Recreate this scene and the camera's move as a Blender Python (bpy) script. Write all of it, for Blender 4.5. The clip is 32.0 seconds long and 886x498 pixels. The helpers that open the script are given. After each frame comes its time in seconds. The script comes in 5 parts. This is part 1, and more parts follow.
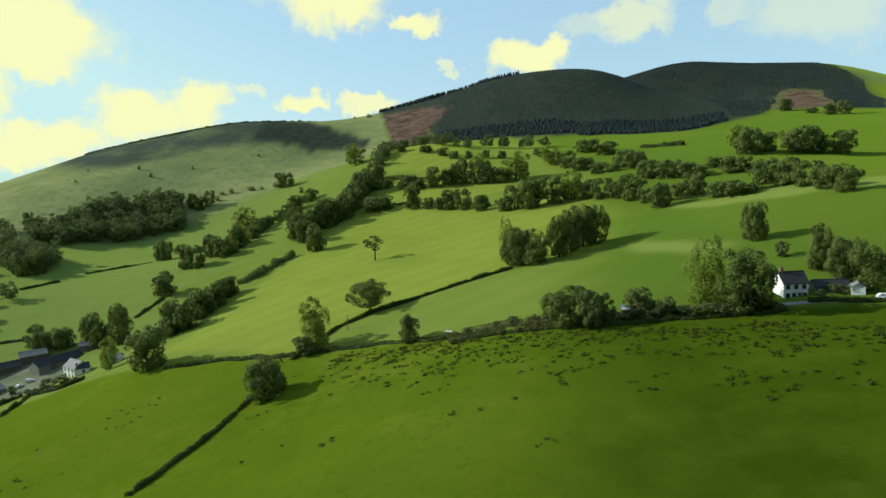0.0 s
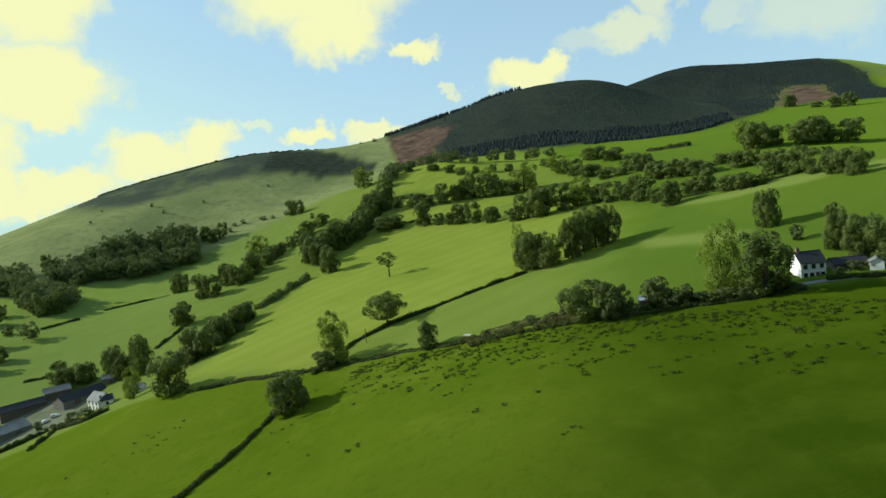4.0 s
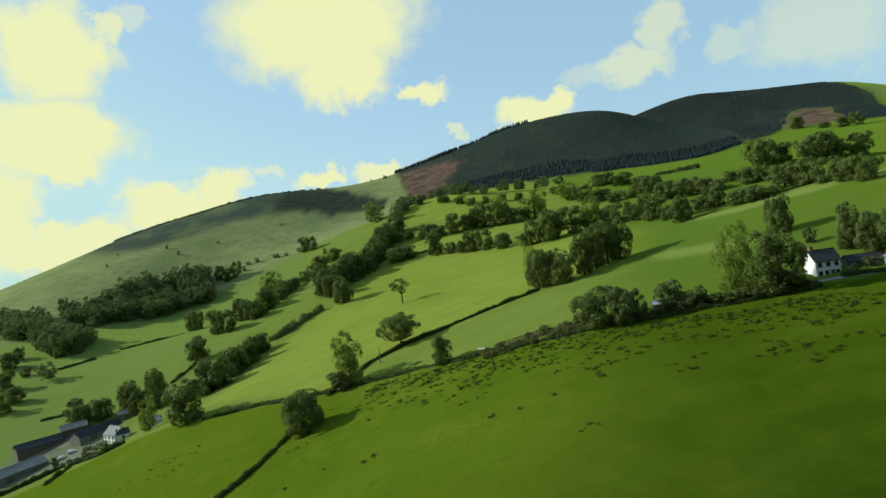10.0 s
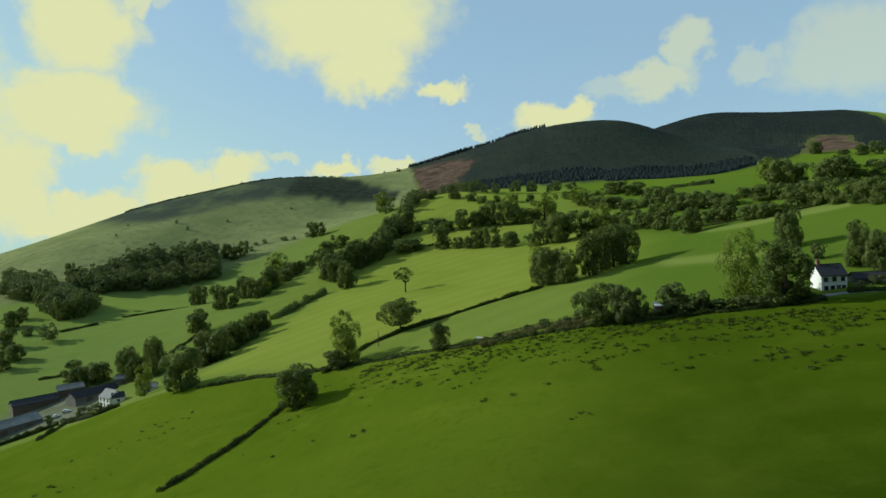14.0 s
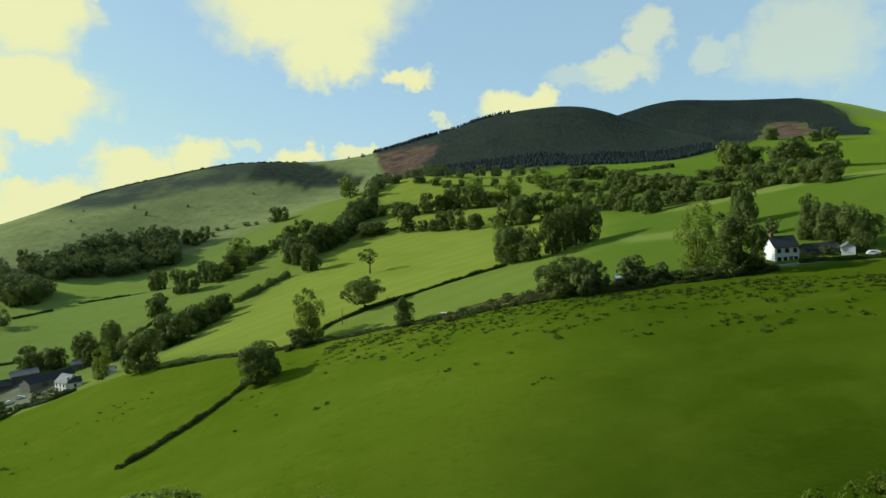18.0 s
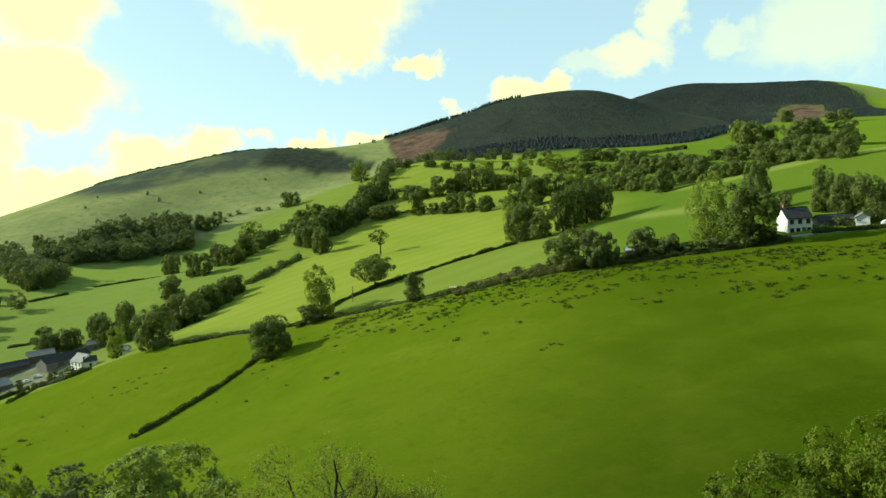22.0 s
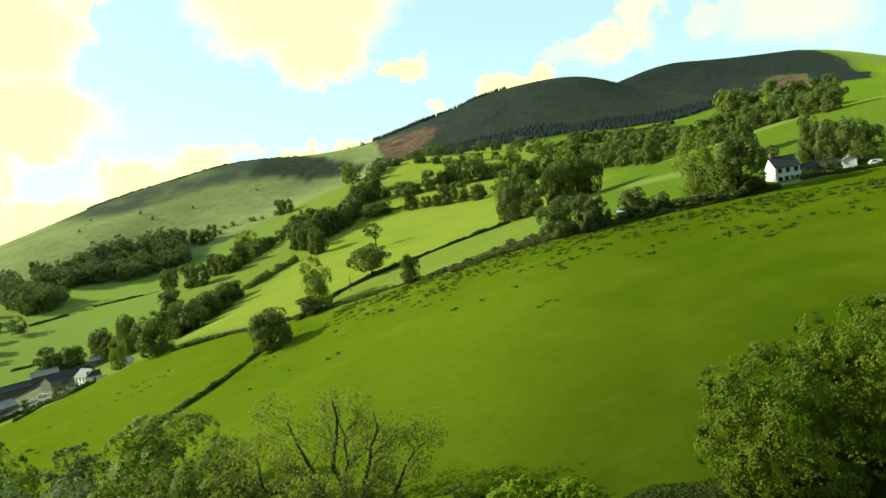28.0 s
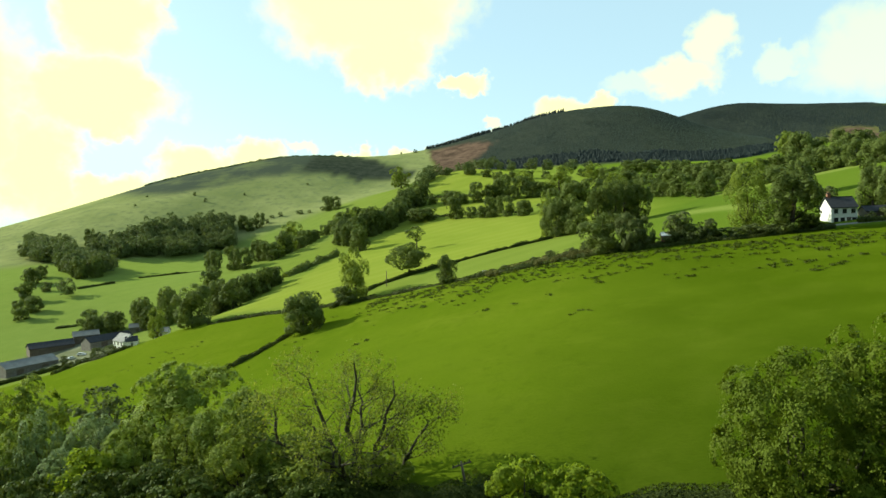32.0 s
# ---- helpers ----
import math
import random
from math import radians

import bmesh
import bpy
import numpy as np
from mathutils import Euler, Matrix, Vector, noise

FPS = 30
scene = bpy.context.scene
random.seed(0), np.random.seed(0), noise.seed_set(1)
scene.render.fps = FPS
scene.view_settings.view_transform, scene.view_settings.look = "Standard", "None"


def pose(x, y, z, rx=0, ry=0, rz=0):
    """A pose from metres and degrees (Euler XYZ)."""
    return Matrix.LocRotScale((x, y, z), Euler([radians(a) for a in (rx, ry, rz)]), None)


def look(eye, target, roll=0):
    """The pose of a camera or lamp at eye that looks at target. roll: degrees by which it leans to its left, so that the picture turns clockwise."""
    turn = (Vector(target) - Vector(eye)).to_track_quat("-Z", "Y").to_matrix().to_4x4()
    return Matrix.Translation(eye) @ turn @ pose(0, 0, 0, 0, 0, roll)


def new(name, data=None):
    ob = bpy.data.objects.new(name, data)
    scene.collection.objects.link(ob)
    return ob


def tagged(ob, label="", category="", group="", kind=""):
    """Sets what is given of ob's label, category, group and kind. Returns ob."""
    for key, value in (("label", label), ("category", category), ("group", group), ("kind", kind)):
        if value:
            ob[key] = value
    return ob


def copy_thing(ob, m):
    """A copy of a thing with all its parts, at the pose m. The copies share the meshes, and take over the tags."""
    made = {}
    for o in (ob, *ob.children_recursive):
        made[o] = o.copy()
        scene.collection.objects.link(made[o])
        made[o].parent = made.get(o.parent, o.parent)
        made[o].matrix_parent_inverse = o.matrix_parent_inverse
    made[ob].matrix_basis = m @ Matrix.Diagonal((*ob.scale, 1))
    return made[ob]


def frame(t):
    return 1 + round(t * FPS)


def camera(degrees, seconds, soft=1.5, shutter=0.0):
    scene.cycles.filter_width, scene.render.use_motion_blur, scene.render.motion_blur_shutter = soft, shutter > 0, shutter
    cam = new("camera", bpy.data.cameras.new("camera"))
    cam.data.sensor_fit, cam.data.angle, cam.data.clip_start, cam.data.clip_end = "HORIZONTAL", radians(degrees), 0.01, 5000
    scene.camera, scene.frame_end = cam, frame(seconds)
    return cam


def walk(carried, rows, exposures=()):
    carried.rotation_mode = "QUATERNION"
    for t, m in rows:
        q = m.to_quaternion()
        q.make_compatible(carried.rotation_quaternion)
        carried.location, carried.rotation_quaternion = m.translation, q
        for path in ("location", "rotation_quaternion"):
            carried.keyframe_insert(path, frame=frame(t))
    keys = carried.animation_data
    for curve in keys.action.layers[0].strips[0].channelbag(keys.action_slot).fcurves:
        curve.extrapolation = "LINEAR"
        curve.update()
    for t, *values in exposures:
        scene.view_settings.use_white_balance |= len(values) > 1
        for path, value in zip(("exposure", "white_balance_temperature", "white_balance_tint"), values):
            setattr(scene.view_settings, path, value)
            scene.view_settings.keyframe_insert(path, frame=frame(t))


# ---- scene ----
# ---------------------------------------------------------------- camera
cam = camera(68.6, 32.0, soft=1.55)
PATH = [
    (0.0, (1.22, 2.68, 70.86), (3.6, 101.85, 58.17), -2.44),
    (0.5, (1.11, 2.46, 70.29), (5.97, 101.64, 58.48), -4.64),
    (1.0, (1.01, 2.24, 69.7), (5.32, 101.37, 57.23), -5.62),
    (1.5, (0.92, 2.04, 69.08), (4.51, 101.14, 56.22), -8.52),
    (2.0, (0.83, 1.85, 68.46), (4.36, 101.0, 55.91), -6.74),
    (2.5, (0.76, 1.67, 67.82), (3.56, 100.8, 54.94), -6.73),
    (3.0, (0.68, 1.5, 67.18), (2.71, 100.79, 55.42), -7.36),
    (3.5, (0.62, 1.34, 66.53), (2.41, 100.89, 57.23), -6.94),
    (5.5, (0.42, 0.81, 63.95), (-0.71, 100.37, 54.59), -3.04),
    (6.0, (0.39, 0.71, 63.32), (0.14, 100.24, 53.72), -2.22),
    (6.5, (0.36, 0.6, 62.69), (1.0, 100.24, 54.23), -3.03),
    (7.0, (0.34, 0.51, 62.08), (1.94, 100.39, 57.41), -4.65),
    (7.5, (0.32, 0.43, 61.47), (1.34, 100.28, 56.21), -6.27),
    (8.0, (0.3, 0.35, 60.88), (-0.97, 100.15, 54.66), -7.03),
    (8.5, (0.3, 0.28, 60.3), (0.01, 100.22, 56.87), -6.35),
    (9.0, (0.29, 0.22, 59.72), (0.21, 100.2, 57.82), -7.02),
    (9.5, (0.29, 0.16, 59.16), (-1.02, 100.1, 55.93), -8.29),
    (10.0, (0.3, 0.11, 58.61), (-0.22, 100.06, 55.49), -8.09),
    (10.5, (0.31, 0.06, 58.07), (1.27, 100.03, 55.69), -7.23),
    (11.0, (0.32, 0.02, 57.54), (0.42, 99.97, 54.27), -7.25),
    (11.5, (0.34, -0.01, 57.03), (-1.49, 99.82, 51.49), -6.29),
    (12.0, (0.36, -0.04, 56.52), (-1.5, 99.79, 51.01), -4.88),
    (12.5, (0.38, -0.07, 56.01), (-1.86, 99.87, 53.5), -5.47),
    (13.0, (0.41, -0.09, 55.52), (-1.01, 99.9, 55.59), -6.52),
    (13.5, (0.44, -0.11, 55.03), (-1.27, 99.86, 53.05), -6.94),
    (14.0, (0.47, -0.13, 54.55), (-1.25, 99.81, 51.47), -3.51),
    (14.5, (0.5, -0.14, 54.07), (-2.62, 99.7, 49.32), -1.78),
    (16.5, (0.67, -0.18, 52.19), (0.43, 99.52, 44.41), -3.07),
    (17.0, (0.71, -0.18, 51.72), (0.5, 99.35, 42.09), -5.85),
    (17.5, (0.76, -0.19, 51.25), (1.31, 99.64, 45.34), -5.48),
    (18.0, (0.81, -0.19, 50.78), (4.24, 99.61, 45.53), -3.65),
    (18.5, (0.86, -0.2, 50.3), (4.22, 99.44, 42.44), -3.92),
    (19.0, (0.91, -0.2, 49.81), (3.16, 98.84, 36.21), -5.43),
    (19.5, (0.96, -0.21, 49.33), (3.41, 98.79, 35.4), -6.36),
    (20.0, (1.02, -0.22, 48.83), (2.34, 99.27, 38.85), -6.24),
    (20.5, (1.07, -0.23, 48.33), (2.73, 99.09, 36.78), -6.74),
    (21.0, (1.12, -0.24, 47.82), (1.98, 99.17, 37.01), -5.19),
    (21.5, (1.18, -0.25, 47.31), (3.26, 99.23, 37.34), -2.86),
    (22.0, (1.23, -0.27, 46.79), (2.73, 99.47, 39.79), -3.97),
    (22.5, (1.29, -0.29, 46.26), (0.4, 99.6, 41.68), -3.05),
    (23.0, (1.34, -0.31, 45.72), (1.53, 99.63, 42.5), -0.26),
    (23.5, (1.39, -0.34, 45.18), (1.02, 99.1, 34.64), -0.75),
    (24.0, (1.45, -0.37, 44.63), (-0.32, 98.2, 27.91), -1.56),
    (24.5, (1.5, -0.41, 44.07), (3.8, 98.82, 31.91), -1.43),
    (25.0, (1.55, -0.45, 43.51), (0.94, 99.07, 33.8), -6.07),
    (25.5, (1.6, -0.5, 42.95), (2.02, 99.12, 34.3), -8.09),
    (27.5, (1.78, -0.75, 40.7), (2.7, 98.97, 33.29), -8.67),
    (28.0, (1.82, -0.83, 40.15), (3.65, 98.92, 33.26), -8.47),
    (28.5, (1.86, -0.92, 39.61), (3.98, 98.79, 32.3), -7.33),
    (29.0, (1.9, -1.01, 39.09), (2.47, 98.36, 27.86), -7.01),
    (29.5, (1.93, -1.11, 38.58), (3.13, 98.38, 28.59), -4.34),
    (30.0, (1.96, -1.23, 38.09), (1.22, 98.34, 28.84), -3.07),
    (30.5, (1.99, -1.35, 37.63), (0.6, 98.4, 30.67), -3.36),
    (31.0, (2.01, -1.48, 37.2), (-0.99, 98.14, 29.04), -5.33),
    (31.5, (2.03, -1.62, 36.8), (-2.31, 98.04, 29.73), -6.02),
    (32.0, (2.05, -1.77, 36.45), (-2.2, 98.06, 32.39), -2.09),
]

walk(cam, [(t, look(eye, target, roll)) for t, eye, target, roll in PATH],
     exposures=[(0.0, 0.16, 5800, 0), (2.0, 0.1, 5800, 0), (6.0, 0.14, 5750, 0), (9.0, 0.02, 5700, 0), (12.0, 0.04, 5700, 0), (13.2, 0.08, 5750, 0), (14.0, -0.2, 5650, 0), (16.5, -0.02, 5750, 0), (18.6, -0.02, 5750, 0), (19.3, -0.02, 5800, 0), (20.0, 0.5, 6400, -8), (22.4, 0.53, 6400, -8), (23.0, 0.22, 5950, -2), (24.0, 0.12, 5950, -2), (25.0, 0.7, 6700, -12), (28.0, 0.74, 6800, -14), (30.0, 0.74, 6800, -14), (32.0, 0.64, 6400, -6)])

# ---------------------------------------------------------------- light
SUN_AZ, SUN_EL = radians(-74), radians(25.5)      # azimuth from +y towards +x


def sun_and_sky():
    way = Vector((math.sin(SUN_AZ) * math.cos(SUN_EL), math.cos(SUN_AZ) * math.cos(SUN_EL), math.sin(SUN_EL)))
    data = bpy.data.lights.new("sun", "SUN")
    data.energy, data.angle, data.color = 5.0, radians(0.6), (1.0, 0.93, 0.78)
    ob = new("sun", data)
    ob.matrix_world = look(way * 300, (0, 0, 0))
    w = bpy.data.worlds.new("sky")
    scene.world = w
    w.use_nodes = True
    nt = w.node_tree
    nt.nodes.clear()
    node = lambda kind, **kw: make_node(nt, kind, **kw)
    sky = node("ShaderNodeTexSky")
    sky.sky_type, sky.sun_disc = "NISHITA", False
    sky.sun_elevation, sky.sun_rotation = SUN_EL, SUN_AZ
    sky.air_density, sky.dust_density, sky.ozone_density = 1.0, 1.2, 2.0
    # clouds: soft ellipses in azimuth and elevation (degrees), their edges broken by noise
    geo = node("ShaderNodeTexCoord")
    sep = node("ShaderNodeSeparateXYZ")
    nt.links.new(geo.outputs["Generated"], sep.inputs[0])
    az = math_node(nt, "MULTIPLY", math_node(nt, "ARCTAN2", sep.outputs[0], sep.outputs[1]), 57.2958)
    el = math_node(nt, "MULTIPLY", math_node(nt, "ARCSINE", sep.outputs[2]), 57.2958)
    comb = node("ShaderNodeCombineXYZ")
    nt.links.new(az, comb.inputs[0]), nt.links.new(el, comb.inputs[1])

    def wobble(scale, detail, rough, shift):
        n = node("ShaderNodeTexNoise")
        n.inputs["Scale"].default_value, n.inputs["Detail"].default_value, n.inputs["Roughness"].default_value = scale, detail, rough
        mp = node("ShaderNodeMapping")
        mp.inputs["Location"].default_value = (shift, shift * 0.7, 0)
        nt.links.new(comb.outputs[0], mp.inputs[0]), nt.links.new(mp.outputs[0], n.inputs["Vector"])
        return math_node(nt, "SUBTRACT", n.outputs["Fac"], 0.5)
    # ragged edges: the directions are stirred by coarse and fine noise
    az = math_node(nt, "ADD", az, math_node(nt, "MULTIPLY_ADD", wobble(0.3, 5, 0.55, 3.0), 5.5, math_node(nt, "MULTIPLY", wobble(1.1, 3, 0.5, 9.0), 1.5)))
    el = math_node(nt, "ADD", el, math_node(nt, "MULTIPLY_ADD", wobble(0.3, 5, 0.55, 21.0), 4.5, math_node(nt, "MULTIPLY", wobble(1.1, 3, 0.5, 31.0), 1.2)))
    total = None
    for a, e, ra, re, dense in CLOUDS:
        u = math_node(nt, "DIVIDE", math_node(nt, "SUBTRACT", az, a), ra)
        v = math_node(nt, "DIVIDE", math_node(nt, "SUBTRACT", el, e), re)
        d = math_node(nt, "ADD", math_node(nt, "MULTIPLY", u, u), math_node(nt, "MULTIPLY", v, v))
        ramp = node("ShaderNodeMapRange")
        ramp.interpolation_type = "SMOOTHSTEP"
        ramp.inputs["From Min"].default_value, ramp.inputs["From Max"].default_value = 1.7, 0.35
        ramp.inputs["To Min"].default_value, ramp.inputs["To Max"].default_value = 0.0, dense
        nt.links.new(d, ramp.inputs["Value"])
        total = ramp.outputs[0] if total is None else math_node(nt, "MAXIMUM", total, ramp.outputs[0])
    mix = node("ShaderNodeMix")
    mix.data_type = "RGBA"
    # thin high haze pales the blue, and nothing in the air is brighter than the lit cloud
    veil = node("ShaderNodeMix")
    veil.data_type = "RGBA"
    veil.inputs[0].default_value, veil.inputs[7].default_value = 0.45, (5.3, 6.7, 7.3, 1)
    cap = node("ShaderNodeMix")
    cap.data_type, cap.blend_type = "RGBA", "DARKEN"
    cap.inputs[0].default_value, cap.inputs[7].default_value = 1.0, (5.0, 6.3, 6.05, 1)
    nt.links.new(sky.outputs[0], veil.inputs[6]), nt.links.new(veil.outputs[2], cap.inputs[6])
    nt.links.new(total, mix.inputs[0]), nt.links.new(cap.outputs[2], mix.inputs[6])
    mix.inputs[7].default_value = (7.9, 7.1, 3.6, 1)
    bg = node("ShaderNodeBackground")
    bg.inputs[1].default_value = 0.12
    out = node("ShaderNodeOutputWorld")
    nt.links.new(mix.outputs[2], bg.inputs[0]), nt.links.new(bg.outputs[0], out.inputs[0])


def make_node(nt, kind, **kw):
    n = nt.nodes.new(kind)
    for key, value in kw.items():
        n.inputs[key].default_value = value
    return n


def math_node(nt, op, a, b=None, c=None):
    n = nt.nodes.new("ShaderNodeMath")
    n.operation = op
    for slot, value in enumerate((a, b, c)):
        if value is None:
            continue
        if isinstance(value, (int, float)):
            n.inputs[slot].default_value = value
        else:
            nt.links.new(value, n.inputs[slot])
    return n.outputs[0]


# azimuth, elevation, half width, half height, density
CLOUDS = [
    (-8.3, 18.2, 8.1, 4.2, 1), (-6.9, 14.2, 4.2, 2.5, 1), (-0.2, 11.9, 2.3, 0.9, 1), (-28.9, 17.0, 3.6, 3.6, 1),
    (-25.0, 19.1, 1.0, 1.0, 0.8), (-22.9, 19.4, 1.4, 0.9, 0.4), (-30.3, 10.8, 5.8, 2.9, 1), (-26.7, 11.6, 1.8, 1.0, 1),
    (-29.4, 8.9, 2.4, 1.3, 1), (-34.1, 5.3, 2.9, 3.9, 1), (-23.2, 5.1, 2.9, 2.0, 1), (-18.5, 5.9, 2.4, 1.6, 1),
    (-21.4, 4.2, 3.1, 1.3, 1), (-28.8, 3.1, 4.2, 1.5, 1), (-31.7, 2.1, 3.1, 1.2, 1), (-9.8, 5.8, 2.1, 0.8, 1),
    (-4.4, 5.5, 2.1, 0.8, 0.9), (-14.5, 7.0, 1.3, 0.5, 0.5), (8.9, 8.8, 3.2, 1.6, 1), (11.1, 9.5, 1.8, 0.9, 1),
    (17.7, 11.0, 3.2, 1.5, 0.6), (20.2, 13.4, 1.7, 1.9, 0.55), (14.0, 10.9, 2.1, 0.9, 0.3), (31.7, 11.2, 4.7, 3.2, 0.42),
    (33.8, 11.3, 3.1, 3.1, 0.34), (25.2, 11.3, 1.9, 1.0, 0.35), (2.9, 8.4, 0.7, 0.35, 0.6), (-30.3, 25, 6.7, 3.4, 0.9),
    (-40.3, 9.0, 6.0, 8.4, 1),
]
sun_and_sky()

# ---------------------------------------------------------------- materials
def material(name, rough=0.8, metal=0.0):
    m = bpy.data.materials.new(name)
    m.use_nodes = True
    nt = m.node_tree
    b = nt.nodes["Principled BSDF"]
    b.inputs["Roughness"].default_value, b.inputs["Metallic"].default_value = rough, metal
    b.inputs["Specular IOR Level"].default_value = 0.25
    return m, nt, b


def noise_node(nt, scale, detail=4, rough=0.6, coords="Object"):
    tc = nt.nodes.new("ShaderNodeTexCoord")
    n = nt.nodes.new("ShaderNodeTexNoise")
    n.inputs["Scale"].default_value, n.inputs["Detail"].default_value, n.inputs["Roughness"].default_value = scale, detail, rough
    nt.links.new(tc.outputs[coords], n.inputs["Vector"])
    return n.outputs["Fac"]


def blend(nt, fac, a, b, mode="MIX"):
    n = nt.nodes.new("ShaderNodeMix")
    n.data_type, n.blend_type = "RGBA", mode
    for slot, value in ((0, fac), (6, a), (7, b)):
        if isinstance(value, (int, float)):
            n.inputs[slot].default_value = value
        elif isinstance(value, tuple):
            n.inputs[slot].default_value = (*value, 1)
        else:
            nt.links.new(value, n.inputs[slot])
    return n.outputs[2]


def ramp(nt, fac, lo, hi):
    n = nt.nodes.new("ShaderNodeMapRange")
    n.inputs["From Min"].default_value, n.inputs["From Max"].default_value = lo, hi
    nt.links.new(fac, n.inputs["Value"])
    return n.outputs[0]


def bump(nt, b, height, strength, distance):
    n = nt.nodes.new("ShaderNodeBump")
    n.inputs["Strength"].default_value, n.inputs["Distance"].default_value = strength, distance
    nt.links.new(height, n.inputs["Height"])
    nt.links.new(n.outputs[0], b.inputs["Normal"])


def two_tone(name, dark, light, scale, fine, rough=0.85, relief=0.02, metal=0.0):
    """A surface mottled at two scales."""
    m, nt, b = material(name, rough, metal)
    big, small = noise_node(nt, scale), noise_node(nt, fine, 3)
    f = math_node(nt, "ADD", math_node(nt, "MULTIPLY", big, 0.6), math_node(nt, "MULTIPLY", small, 0.4))
    nt.links.new(blend(nt, ramp(nt, f, 0.32, 0.68), dark, light), b.inputs["Base Color"])
    bump(nt, b, small, 0.6, relief)
    return m


def leaf_material(name, dark, light, glow=0.35, grain=0.7):
    """Leaves: varied tree by tree, patch by patch and spray by spray, a little light passing through."""
    m, nt, b = material(name, 0.7)
    b.inputs["Specular IOR Level"].default_value = 0.12
    info, geo = nt.nodes.new("ShaderNodeObjectInfo"), nt.nodes.new("ShaderNodeNewGeometry")
    f = math_node(nt, "ADD", math_node(nt, "MULTIPLY", info.outputs["Random"], 0.4), math_node(nt, "MULTIPLY", geo.outputs["Random Per Island"], 0.1))
    f = math_node(nt, "ADD", f, math_node(nt, "MULTIPLY", ramp(nt, noise_node(nt, grain, 3, 0.65), 0.32, 0.68), 0.3))
    f = math_node(nt, "ADD", f, 0.12)
    col = blend(nt, f, dark, light)
    nt.links.new(col, b.inputs["Base Color"])
    tr = nt.nodes.new("ShaderNodeBsdfTranslucent")
    nt.links.new(blend(nt, 0.5, col, (light[0] * 1.3, light[1] * 1.3, light[2] * 0.5)), tr.inputs[0])
    mx = nt.nodes.new("ShaderNodeMixShader")
    mx.inputs[0].default_value = glow
    nt.links.new(b.outputs[0], mx.inputs[1]), nt.links.new(tr.outputs[0], mx.inputs[2])
    nt.links.new(mx.outputs[0], nt.nodes["Material Output"].inputs[0])
    return m


def ground_material():
    """Pasture, hay field, moor, bracken, bare earth and yard, by masks, with vignette and haze painted in."""
    m, nt, b = material("land", 0.95)
    b.inputs["Specular IOR Level"].default_value = 0.0
    b.inputs["Sheen Roughness"].default_value = 0.5
    b.inputs["Sheen Tint"].default_value = (0.5, 0.68, 0.03, 1)
    coarse, mid, fine = noise_node(nt, 0.012, 4), noise_node(nt, 0.11, 5), noise_node(nt, 0.9, 4, 0.7)

    def mask(name):
        n = nt.nodes.new("ShaderNodeAttribute")
        n.attribute_name = name
        return n.outputs["Fac"]
    pasture = blend(nt, ramp(nt, mid, 0.3, 0.7), (0.041, 0.065, 0.004), (0.058, 0.084, 0.005))
    pasture = blend(nt, ramp(nt, coarse, 0.4, 0.65), pasture, (0.075, 0.099, 0.008))
    pasture = blend(nt, ramp(nt, fine, 0.58, 0.78), pasture, (0.042, 0.07, 0.003))
    worn = noise_node(nt, 0.035, 6, 0.7)
    pasture = blend(nt, ramp(nt, worn, 0.52, 0.68), pasture, (0.086, 0.107, 0.01))
    pasture = blend(nt, ramp(nt, noise_node(nt, 3.5, 2), 0.5, 0.8), pasture, (0.039, 0.064, 0.002))
    # long faint mowing swaths
    tc = nt.nodes.new("ShaderNodeTexCoord")
    mp = nt.nodes.new("ShaderNodeMapping")
    mp.inputs["Rotation"].default_value = (0, 0, radians(-120))
    wv = nt.nodes.new("ShaderNodeTexWave")
    wv.inputs["Scale"].default_value, wv.inputs["Distortion"].default_value = 0.017, 5.0
    wv.inputs["Detail"].default_value, wv.inputs["Detail Scale"].default_value = 2, 0.6
    nt.links.new(tc.outputs["Object"], mp.inputs[0]), nt.links.new(mp.outputs[0], wv.inputs["Vector"])
    swaths = wv.outputs["Fac"]
    meadow = blend(nt, ramp(nt, mid, 0.3, 0.7), (0.084, 0.112, 0.021), (0.11, 0.137, 0.028))
    meadow = blend(nt, ramp(nt, coarse, 0.38, 0.66), meadow, (0.124, 0.147, 0.034))
    meadow = blend(nt, math_node(nt, "MULTIPLY", swaths, 0.35), meadow, (0.14, 0.165, 0.036))
    hay = blend(nt, swaths, (0.156, 0.177, 0.03), (0.173, 0.191, 0.037))
    hay = blend(nt, ramp(nt, noise_node(nt, 0.03, 5, 0.65), 0.45, 0.7), hay, (0.13, 0.155, 0.026))
    patchy = noise_node(nt, 0.014, 7, 0.68)
    moor = blend(nt, ramp(nt, patchy, 0.36, 0.62), (0.165, 0.185, 0.07), (0.245, 0.255, 0.1))
    moor = blend(nt, ramp(nt, mid, 0.5, 0.7), moor, (0.14, 0.16, 0.075))
    heath = blend(nt, ramp(nt, mid, 0.35, 0.65), (0.022, 0.027, 0.024), (0.045, 0.05, 0.04))
    rills = noise_node(nt, 0.045, 6, 0.7)
    bare = blend(nt, ramp(nt, rills, 0.38, 0.62), (0.055, 0.034, 0.028), (0.16, 0.1, 0.075))
    yard = blend(nt, ramp(nt, mid, 0.35, 0.65), (0.09, 0.085, 0.075), (0.15, 0.14, 0.125))
    # darker, deeper green grass that carries the vignette painted over the pasture
    vignette = blend(nt, ramp(nt, mid, 0.3, 0.7), (0.011, 0.025, 0.0012), (0.017, 0.034, 0.0016))
    vignette = blend(nt, ramp(nt, worn, 0.47, 0.66), vignette, (0.028, 0.046, 0.003))
